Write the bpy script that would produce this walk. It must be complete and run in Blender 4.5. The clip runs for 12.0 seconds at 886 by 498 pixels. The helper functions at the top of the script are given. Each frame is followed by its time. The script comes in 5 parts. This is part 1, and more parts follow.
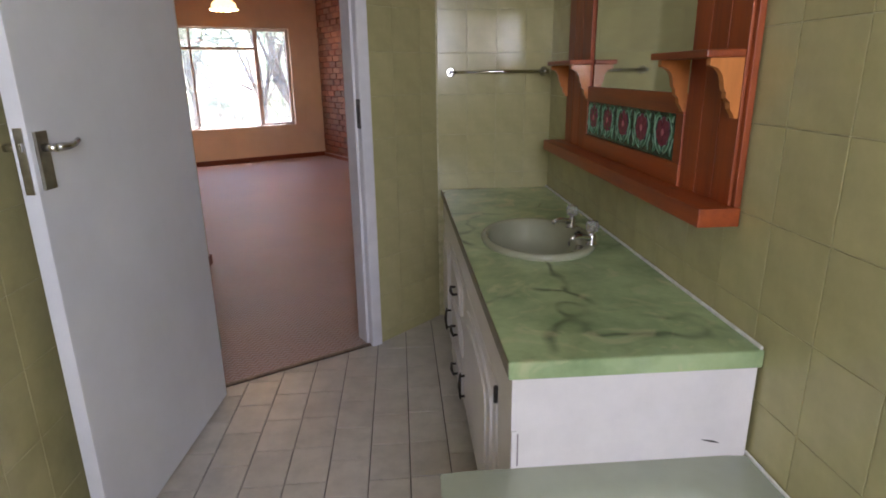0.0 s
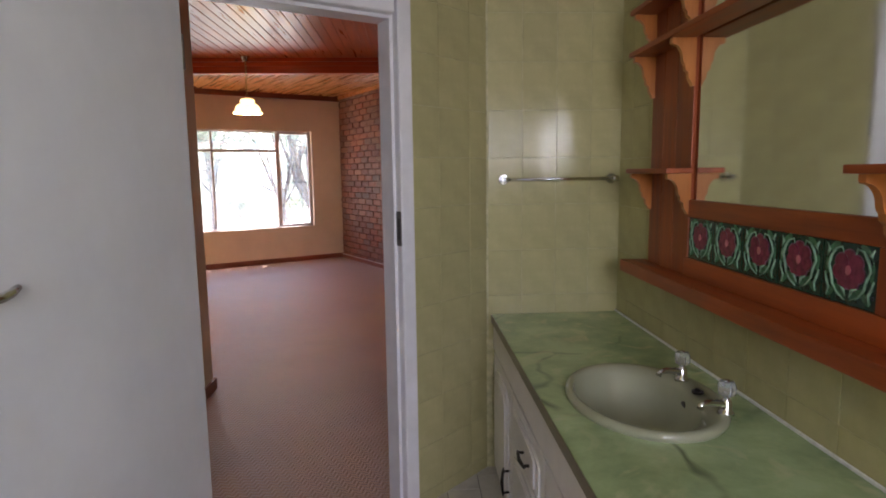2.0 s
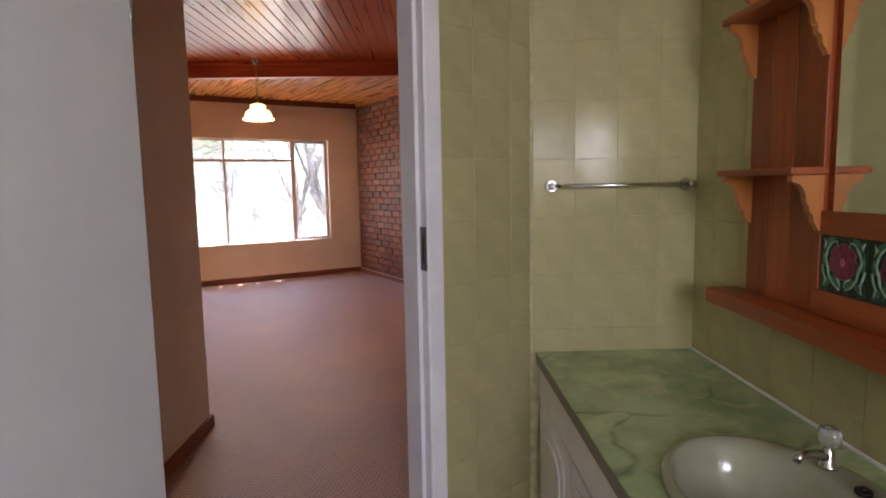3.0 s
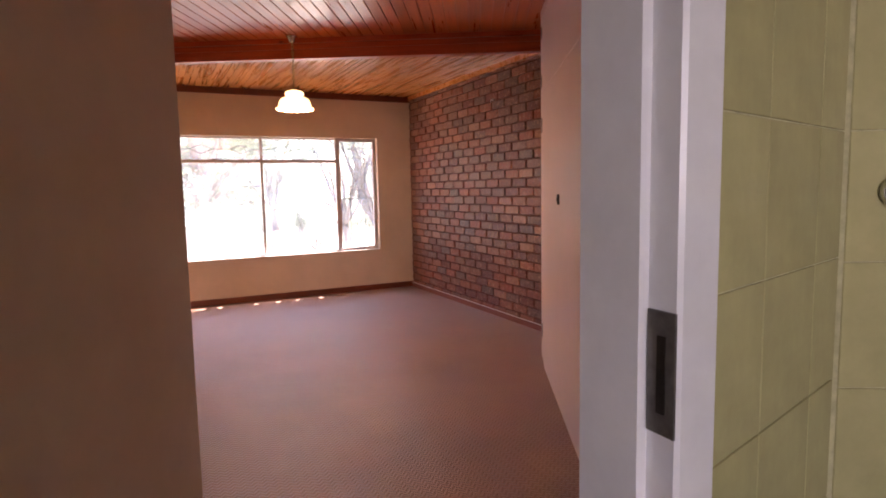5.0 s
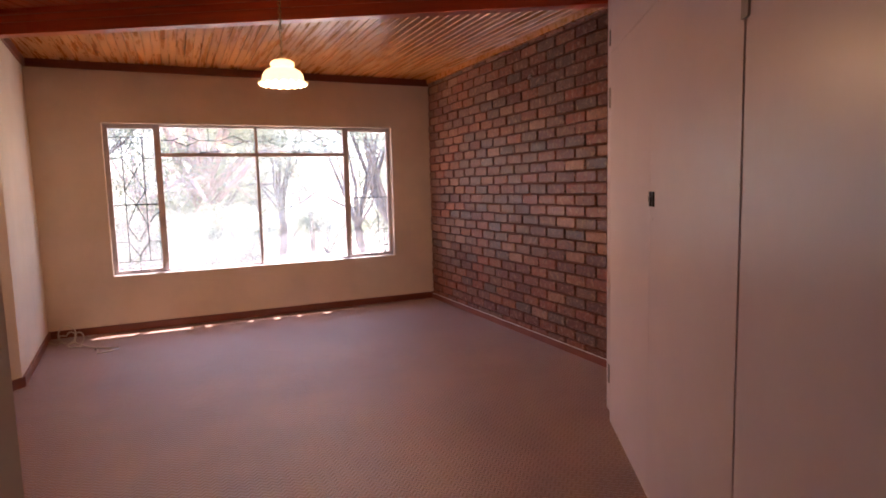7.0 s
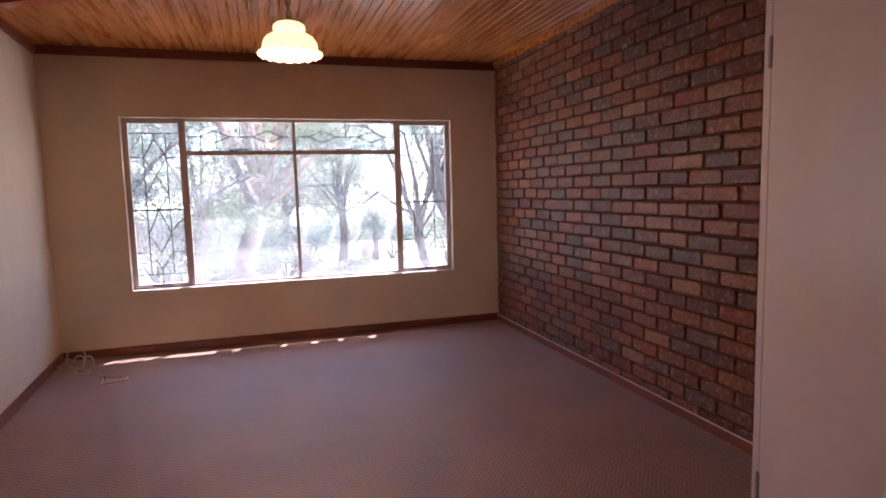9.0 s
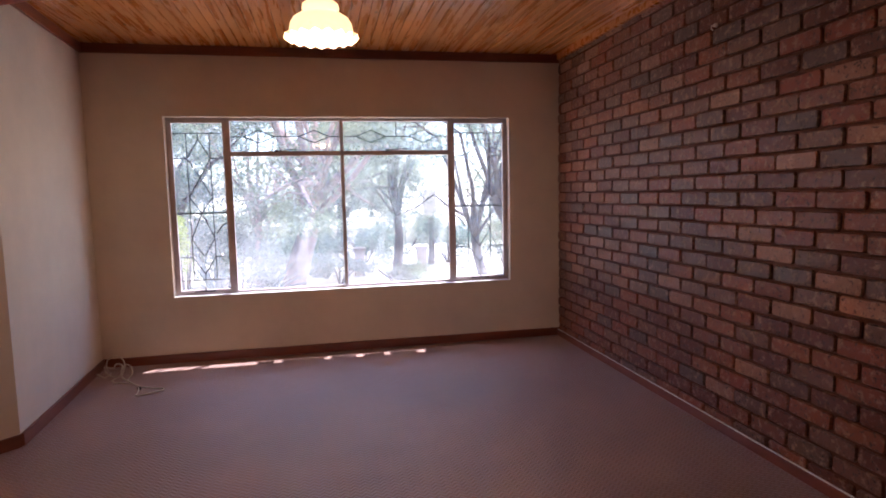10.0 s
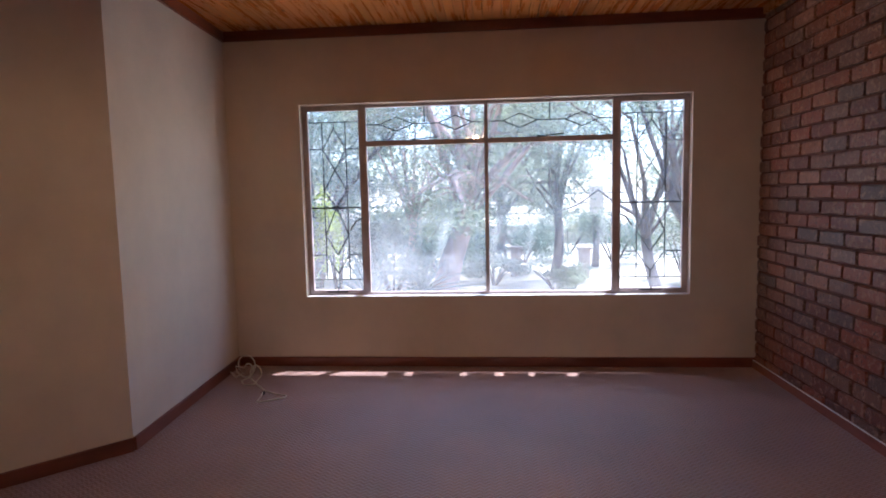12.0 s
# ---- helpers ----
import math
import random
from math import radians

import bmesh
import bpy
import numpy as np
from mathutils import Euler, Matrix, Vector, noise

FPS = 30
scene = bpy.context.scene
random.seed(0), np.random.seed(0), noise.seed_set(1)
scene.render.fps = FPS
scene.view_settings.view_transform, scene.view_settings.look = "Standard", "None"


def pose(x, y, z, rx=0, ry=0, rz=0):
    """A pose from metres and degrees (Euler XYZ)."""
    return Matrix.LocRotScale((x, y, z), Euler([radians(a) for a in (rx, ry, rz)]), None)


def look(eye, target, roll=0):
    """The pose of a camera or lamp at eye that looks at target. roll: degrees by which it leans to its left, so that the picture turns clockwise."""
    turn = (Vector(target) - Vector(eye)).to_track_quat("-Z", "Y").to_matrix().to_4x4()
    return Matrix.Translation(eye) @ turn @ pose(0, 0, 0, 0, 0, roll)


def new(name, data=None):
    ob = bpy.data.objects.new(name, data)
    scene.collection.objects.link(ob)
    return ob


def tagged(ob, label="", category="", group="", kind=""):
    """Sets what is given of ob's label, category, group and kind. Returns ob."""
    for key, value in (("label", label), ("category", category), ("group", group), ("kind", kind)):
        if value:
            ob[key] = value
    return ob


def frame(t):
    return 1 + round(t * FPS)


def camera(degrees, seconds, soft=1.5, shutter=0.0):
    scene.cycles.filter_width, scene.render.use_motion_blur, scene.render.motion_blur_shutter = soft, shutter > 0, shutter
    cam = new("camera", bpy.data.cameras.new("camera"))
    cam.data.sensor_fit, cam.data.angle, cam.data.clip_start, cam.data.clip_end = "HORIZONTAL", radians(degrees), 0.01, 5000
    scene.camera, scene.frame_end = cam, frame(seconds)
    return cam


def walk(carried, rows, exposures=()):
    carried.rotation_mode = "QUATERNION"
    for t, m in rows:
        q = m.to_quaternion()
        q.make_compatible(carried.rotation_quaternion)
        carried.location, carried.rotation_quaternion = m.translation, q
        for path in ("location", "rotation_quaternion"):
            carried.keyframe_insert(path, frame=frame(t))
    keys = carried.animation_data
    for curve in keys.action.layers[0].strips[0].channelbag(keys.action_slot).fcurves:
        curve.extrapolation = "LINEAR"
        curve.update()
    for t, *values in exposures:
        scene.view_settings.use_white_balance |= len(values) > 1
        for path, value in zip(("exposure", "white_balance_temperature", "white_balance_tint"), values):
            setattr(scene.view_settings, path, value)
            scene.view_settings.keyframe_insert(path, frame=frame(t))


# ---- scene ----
cam = camera(74.17, 12.0, soft=1.8)
# seconds, eye x, y, z, yaw, pitch, roll
PATH = [
    (0, 0.516, 0.372, 1.362, -33.81, -16.71, 0.80),
    (0.5, 0.520, 0.449, 1.394, -32.87, -13.78, 0.66),
    (1, 0.537, 0.569, 1.416, -32.59, -11.13, 0.59),
    (1.5, 0.571, 0.722, 1.418, -32.73, -8.71, 0.72),
    (2, 0.665, 0.912, 1.399, -32.64, -7.41, 0.74),
    (2.5, 0.783, 1.123, 1.397, -32.00, -6.60, 0.85),
    (3, 0.887, 1.358, 1.380, -30.80, -6.31, 1.04),
    (3.5, 0.981, 1.645, 1.384, -29.59, -6.11, 1.06),
    (5.5, 1.360, 2.715, 1.382, -25.62, -5.96, 1.25),
    (6, 1.440, 2.943, 1.378, -25.32, -6.11, 1.40),
    (6.5, 1.552, 3.223, 1.377, -25.02, -6.10, 1.48),
    (8.5, 2.095, 4.233, 1.389, -20.19, -6.04, 1.38),
    (9, 2.197, 4.459, 1.402, -17.31, -5.90, 1.45),
    (9.5, 2.272, 4.706, 1.410, -14.65, -5.64, 1.40),
    (10, 2.354, 4.872, 1.408, -11.52, -5.54, 1.27),
    (10.5, 2.462, 5.085, 1.398, -7.68, -5.35, 1.29),
    (11, 2.534, 5.255, 1.386, -3.83, -5.33, 1.16),
    (11.5, 2.554, 5.457, 1.370, -0.38, -5.32, 1.05),
    (12, 2.565, 5.599, 1.377, 4.65, -5.48, 1.22),
]
walk(cam, [(t, pose(x, y, z, 90 + p, r, yaw)) for t, x, y, z, yaw, p, r in PATH],
     [(0.0, 2.93, 6150, 19), (2.0, 3.05, 6200, 20), (3.5, 3.2, 6500, 26), (5.5, 3.2, 6750, 33), (6.5, 2.95, 6650, 33), (8.5, 2.45, 5950, 28), (10.5, 2.09, 5500, 24), (12.0, 1.86, 5300, 19)])

# ---- light ----
SUN_EL, SUN_AZ = radians(69), radians(42)     # from beyond the garden window, high and to the east
world = bpy.data.worlds.new("sky")
scene.world = world
world.use_nodes = True
wn = world.node_tree.nodes
sky = wn.new("ShaderNodeTexSky")
sky.sky_type, sky.sun_disc, sky.sun_elevation, sky.sun_rotation = "NISHITA", False, SUN_EL, SUN_AZ
wn["Background"].inputs["Strength"].default_value = 0.15
world.node_tree.links.new(sky.outputs[0], wn["Background"].inputs[0])
sun = new("sun", bpy.data.lights.new("sun", "SUN"))
sun.data.energy, sun.data.angle, sun.data.color = 5.0, radians(0.5), (1.0, 0.95, 0.87)
sun_way = Vector((math.sin(SUN_AZ) * math.cos(SUN_EL), math.cos(SUN_AZ) * math.cos(SUN_EL), math.sin(SUN_EL)))
sun.matrix_world = look((2, 30, 30), Vector((2, 30, 30)) - sun_way)

# ---- plan ----
ANGLE = -29.5                                  # the bathroom and passage stand turned to the bedroom
BATH = pose(0, 0, 0, 0, 0, ANGLE)
CEIL = 2.65


def w2(u, n):
    """A plan point of the turned part, in world x and y."""
    v = BATH @ Vector((u, n, 0))
    return (v.x, v.y)


# ---- mesh helpers ----
def box(bm, x0, x1, y0, y1, z0, z1, bevel=0.0, m=None):
    made = bmesh.ops.create_cube(bm, size=1.0)["verts"]
    for v in made:
        v.co = Vector(((x0 + x1) / 2 + v.co.x * (x1 - x0), (y0 + y1) / 2 + v.co.y * (y1 - y0), (z0 + z1) / 2 + v.co.z * (z1 - z0)))
        if m is not None:
            v.co = m @ v.co
    if bevel:
        edges = list({e for v in made for e in v.link_edges})
        bmesh.ops.bevel(bm, geom=edges, offset=bevel, segments=2, affect="EDGES", profile=0.6)
    return bm


def prism(bm, poly, a, b, axis="z"):
    """A straight solid on a flat outline: along z, or along x or y for outlines of (y, z) and (x, z)."""
    area = sum(p[0] * q[1] - q[0] * p[1] for p, q in zip(poly, poly[1:] + poly[:1]))
    if area < 0:
        poly = poly[::-1]

    def place(p, h):
        return {"z": (p[0], p[1], h), "x": (h, p[0], p[1]), "y": (p[0], h, p[1])}[axis]
    lo = [bm.verts.new(place(p, a)) for p in poly]
    hi = [bm.verts.new(place(p, b)) for p in poly]
    k = len(poly)
    faces = [bm.faces.new(lo[::-1]), bm.faces.new(hi)]
    for i in range(k):
        faces.append(bm.faces.new((lo[i], lo[(i + 1) % k], hi[(i + 1) % k], hi[i])))
    bmesh.ops.recalc_face_normals(bm, faces=faces)
    return bm


def rod(bm, p, q, r0, r1=None, seg=8, caps=True):
    """A round bar from p to q."""
    p, q = Vector(p), Vector(q)
    r1 = r0 if r1 is None else r1
    turn = (q - p).to_track_quat("Z", "Y").to_matrix()
    rings = []
    for c, r in ((p, r0), (q, r1)):
        rings.append([bm.verts.new(c + turn @ Vector((r * math.cos(6.28318 * i / seg), r * math.sin(6.28318 * i / seg), 0))) for i in range(seg)])
    for i in range(seg):
        f = bm.faces.new((rings[0][i], rings[0][(i + 1) % seg], rings[1][(i + 1) % seg], rings[1][i]))
        f.smooth = True
    if caps:
        bm.faces.new(rings[0][::-1])
        bm.faces.new(rings[1])
    return bm


def tube(bm, pts, radii, seg=8, closed=False):
    """A bent round bar through points."""
    pts = [Vector(p) for p in pts]
    if not isinstance(radii, (list, tuple)):
        radii = [radii] * len(pts)
    rings = []
    k = len(pts)
    for i, p in enumerate(pts):
        d = (pts[min(i + 1, k - 1)] - pts[max(i - 1, 0)]).normalized()
        if closed:
            d = (pts[(i + 1) % k] - pts[i - 1]).normalized()
        side = d.cross(Vector((0.13, 0.31, 1.0))).normalized()
        up = side.cross(d)
        rings.append([bm.verts.new(p + radii[i] * (side * math.cos(6.28318 * j / seg) + up * math.sin(6.28318 * j / seg))) for j in range(seg)])
    for i in range(k if closed else k - 1):
        a, b = rings[i], rings[(i + 1) % k]
        for j in range(seg):
            f = bm.faces.new((a[j], a[(j + 1) % seg], b[(j + 1) % seg], b[j]))
            f.smooth = True
    if not closed:
        bm.faces.new(rings[0][::-1])
        bm.faces.new(rings[-1])
    bmesh.ops.recalc_face_normals(bm, faces=bm.faces)
    return bm


def lathe(bm, profile, seg=32, wave=None, m=None):
    """A turned shell on (radius, height) points; wave(i, angle) gives extra height and radius."""
    rings = []
    for i, (r, z) in enumerate(profile):
        ring = []
        for j in range(seg):
            a = 6.28318 * j / seg
            dr, dz = wave(i, a) if wave else (0, 0)
            co = Vector(((r + dr) * math.cos(a), (r + dr) * math.sin(a), z + dz))
            ring.append(bm.verts.new(m @ co if m is not None else co))
        rings.append(ring)
    for a, b in zip(rings, rings[1:]):
        for j in range(seg):
            f = bm.faces.new((a[j], a[(j + 1) % seg], b[(j + 1) % seg], b[j]))
            f.smooth = True
    return bm


def clip(poly, nx, ny, c):
    """The part of a plan outline on the side nx * x + ny * y <= c."""
    out = []
    for p, q in zip(poly, poly[1:] + poly[:1]):
        a, b = nx * p[0] + ny * p[1] - c, nx * q[0] + ny * q[1] - c
        if a <= 0:
            out.append(p)
        if a * b < 0:
            t = a / (a - b)
            out.append((p[0] + t * (q[0] - p[0]), p[1] + t * (q[1] - p[1])))
    return out


def mesh_of(name, bm, *mats):
    me = bpy.data.meshes.new(name)
    bm.to_mesh(me)
    bm.free()
    for mat in mats:
        me.materials.append(mat)
    return me


def solid(name, bm, mat, m=None, label="", category="", group="", kind=""):
    """One top-level mesh."""
    ob = new(name, mesh_of(name, bm, mat))
    if m is not None:
        ob.matrix_world = m
    return tagged(ob, label, category, group, kind)


def thing(name, m, label, category, group="", kind=""):
    """An Empty at the base of a thing that has parts."""
    ob = new(name)
    ob.empty_display_size = 0.1
    ob.matrix_world = m
    return tagged(ob, label, category, group, kind)


def part(name, bm, mat, parent, label=""):
    ob = new(name, mesh_of(name, bm, mat))
    ob.parent = parent
    return tagged(ob, label)


def piece(name, me, parent, m=None):
    ob = new(name, me)
    ob.parent = parent
    if m is not None:
        ob.matrix_local = m
    return ob


# ---- materials ----
def material(name, colour, rough=0.6, metal=0.0, vary=0.15, scale=6.0, bump=0.0, bump_scale=80.0, spread=None, random_value=0.0, coat=0.0, stretch=(1, 1, 1), spec=0.5):
    """Colour that wanders at two scales, fine relief, and an optional spread of tones between objects."""
    mat = bpy.data.materials.new(name)
    mat.use_nodes = True
    t = mat.node_tree
    nodes, link = t.nodes, t.links.new
    bsdf = nodes["Principled BSDF"]
    bsdf.inputs["Metallic"].default_value = metal
    bsdf.inputs["Coat Weight"].default_value = coat
    bsdf.inputs["Coat Roughness"].default_value = 0.12
    bsdf.inputs["Specular IOR Level"].default_value = spec
    co = nodes.new("ShaderNodeTexCoord")
    mp = nodes.new("ShaderNodeMapping")
    mp.inputs["Scale"].default_value = stretch
    link(co.outputs["Object"], mp.inputs["Vector"])
    big = nodes.new("ShaderNodeTexNoise")
    big.inputs["Scale"].default_value, big.inputs["Detail"].default_value, big.inputs["Roughness"].default_value = scale, 6.0, 0.65
    link(mp.outputs[0], big.inputs["Vector"])
    ramp = nodes.new("ShaderNodeValToRGB")
    other = spread or tuple(c * (1 - 2.2 * vary) for c in colour)
    ramp.color_ramp.elements[0].color = (*other, 1)
    ramp.color_ramp.elements[1].color = (*[min(1, c * (1 + vary * 0.6)) for c in colour], 1)
    ramp.color_ramp.elements[0].position, ramp.color_ramp.elements[1].position = 0.25, 0.62
    link(big.outputs["Fac"], ramp.inputs[0])
    out = ramp.outputs[0]
    if random_value:
        info = nodes.new("ShaderNodeObjectInfo")
        hsv = nodes.new("ShaderNodeHueSaturation")
        mr = nodes.new("ShaderNodeMapRange")
        mr.inputs["To Min"].default_value, mr.inputs["To Max"].default_value = 1 - random_value, 1 + random_value
        geo, add, frac = nodes.new("ShaderNodeNewGeometry"), nodes.new("ShaderNodeMath"), nodes.new("ShaderNodeMath")
        add.operation, frac.operation = "ADD", "FRACT"
        link(info.outputs["Random"], add.inputs[0])
        link(geo.outputs["Random Per Island"], add.inputs[1])
        link(add.outputs[0], frac.inputs[0])
        link(frac.outputs[0], mr.inputs["Value"])
        link(mr.outputs[0], hsv.inputs["Value"])
        link(out, hsv.inputs["Color"])
        out = hsv.outputs[0]
    link(out, bsdf.inputs["Base Color"])
    fine = nodes.new("ShaderNodeTexNoise")
    fine.inputs["Scale"].default_value, fine.inputs["Detail"].default_value = bump_scale, 4.0
    link(mp.outputs[0], fine.inputs["Vector"])
    rr = nodes.new("ShaderNodeMapRange")
    rr.inputs["To Min"].default_value, rr.inputs["To Max"].default_value = max(0.02, rough - 0.1), min(1, rough + 0.1)
    link(big.outputs["Fac"], rr.inputs["Value"])
    link(rr.outputs[0], bsdf.inputs["Roughness"])
    if bump:
        b = nodes.new("ShaderNodeBump")
        b.inputs["Strength"].default_value, b.inputs["Distance"].default_value = bump, 0.004
        link(fine.outputs["Fac"], b.inputs["Height"])
        link(b.outputs[0], bsdf.inputs["Normal"])
    return mat


def wood(name, dark, light, stretch=(14, 14, 1.0), rough=0.3, coat=0.3, random_value=0.12, knots=2.2):
    """Varnished pine: long grain, and dark knots."""
    mat = material(name, light, rough, 0, 0.2, 1.6, 0.035, 30, dark, random_value, coat, stretch)
    t = mat.node_tree
    nodes, link = t.nodes, t.links.new
    bsdf = nodes["Principled BSDF"]
    src = bsdf.inputs["Base Color"].links[0].from_socket
    co = nodes.new("ShaderNodeTexCoord")
    mp = nodes.new("ShaderNodeMapping")
    mp.inputs["Scale"].default_value = tuple(0.45 if s > 2 else 0.22 for s in stretch)
    link(co.outputs["Object"], mp.inputs["Vector"])
    vor = nodes.new("ShaderNodeTexVoronoi")
    vor.inputs["Scale"].default_value = knots * 6
    link(mp.outputs[0], vor.inputs["Vector"])
    ramp = nodes.new("ShaderNodeValToRGB")
    ramp.color_ramp.elements[0].color, ramp.color_ramp.elements[1].color = (1, 1, 1, 1), (0, 0, 0, 1)
    ramp.color_ramp.elements[0].position, ramp.color_ramp.elements[1].position = 0.02, 0.09
    link(vor.outputs["Distance"], ramp.inputs[0])
    mix = nodes.new("ShaderNodeMix")
    mix.data_type = "RGBA"
    link(ramp.outputs[0], mix.inputs[0])
    link(src, mix.inputs[6])
    mix.inputs[7].default_value = (*[c * 0.42 for c in dark], 1)
    link(mix.outputs[2], bsdf.inputs["Base Color"])
    return mat


plaster_bed = material("cream_wall_paint", (0.70, 0.60, 0.475), 0.75, 0, 0.06, 1.5, 0.12, 60)
ceil_white = material("white_ceiling_paint", (0.75, 0.74, 0.70), 0.8, 0, 0.05, 2, 0.1, 60)
door_paint = material("white_door_paint", (0.80, 0.82, 0.87), 0.38, 0, 0.04, 2.2, 0.08, 40)
frame_paint = material("white_gloss_paint", (0.76, 0.75, 0.78), 0.32, 0, 0.06, 5, 0.1, 40)
cup_paint = material("pale_cupboard_paint", (0.82, 0.73, 0.79), 0.33, 0, 0.04, 1.2, 0.04, 25)
tile_wall = material("olive_glazed_tile", (0.475, 0.435, 0.222), 0.17, 0, 0.08, 7, 0.04, 30, None, 0.05, 0.0, (1, 1, 1), 0.3)
tile_floor = material("pale_floor_tile", (0.56, 0.52, 0.46), 0.32, 0, 0.10, 9, 0.08, 60, None, 0.06)
grout = material("pale_grout", (0.52, 0.485, 0.28), 0.85, 0, 0.2, 20, 0.3, 150)
grout_dark = material("dirty_floor_grout", (0.14, 0.12, 0.10), 0.9, 0, 0.3, 20, 0.3, 150)
vanity_paint = material("white_cabinet_paint", (0.78, 0.75, 0.73), 0.35, 0, 0.05, 5, 0.08, 60)
basin_glaze = material("olive_grey_ceramic", (0.33, 0.335, 0.225), 0.08, 0, 0.05, 4, 0.0, 60, None, 0, 0.5)
bath_enamel = material("green_grey_bath_enamel", (0.34, 0.37, 0.29), 0.12, 0, 0.05, 4, 0.0, 60, None, 0, 0.4)
chrome = material("chrome", (0.66, 0.66, 0.66), 0.16, 1.0, 0.05, 30, 0.0)
steel = material("dull_steel", (0.42, 0.40, 0.37), 0.32, 1.0, 0.15, 25, 0.05, 200)
dark_metal = material("dark_bronze", (0.045, 0.04, 0.035), 0.4, 0.7, 0.2, 30, 0.1, 200)
window_steel = material("brown_window_paint", (0.54, 0.45, 0.42), 0.5, 0, 0.12, 8, 0.1, 80)
lead = material("dark_lead_bar", (0.05, 0.05, 0.05), 0.5, 0.3, 0.2, 20)
white_caulk = material("white_sealant", (0.85, 0.85, 0.80), 0.5, 0, 0.1, 30)
acrylic = material("clear_acrylic", (0.85, 0.87, 0.87), 0.08, 0, 0.02, 10)
acrylic.node_tree.nodes["Principled BSDF"].inputs["Transmission Weight"].default_value = 0.85
pine_red = wood("red_varnished_pine", (0.15, 0.025, 0.005), (0.31, 0.062, 0.010), (14, 14, 1.0), 0.48, 0.03)
pine_red_flat = wood("red_varnished_pine_along", (0.16, 0.026, 0.005), (0.31, 0.062, 0.010), (14, 1.0, 14), 0.42, 0.08)
pine_gold = wood("golden_varnished_pine", (0.36, 0.115, 0.028), (0.53, 0.19, 0.045), (8, 8, 1.2), 0.3, 0.3)
board_gold = wood("golden_ceiling_board", (0.42, 0.138, 0.024), (0.54, 0.192, 0.036), (12, 0.7, 12), 0.28, 0.4, 0.09)
board_red = wood("red_ceiling_board", (0.42, 0.080, 0.018), (0.55, 0.125, 0.028), (12, 0.7, 12), 0.3, 0.3, 0.07)
beam_wood = wood("dark_red_beam", (0.30, 0.045, 0.014), (0.50, 0.09, 0.026), (0.9, 12, 12), 0.3, 0.3, 0.0)
skirt_wood = wood("dark_skirting_pine", (0.125, 0.031, 0.015), (0.215, 0.057, 0.027), (1.2, 10, 10), 0.35, 0.2, 0.1)
mortar = material("red_brown_mortar", (0.13, 0.044, 0.024), 0.9, 0, 0.25, 14, 0.6, 90)
hinge_paint = material("painted_hinge", (0.30, 0.26, 0.26), 0.4, 0.2, 0.15, 20)
strip_metal = material("tarnished_strip", (0.22, 0.16, 0.115), 0.45, 0.5, 0.25, 30)
cable_skin = material("cream_cable", (0.62, 0.57, 0.45), 0.5, 0, 0.1, 20)


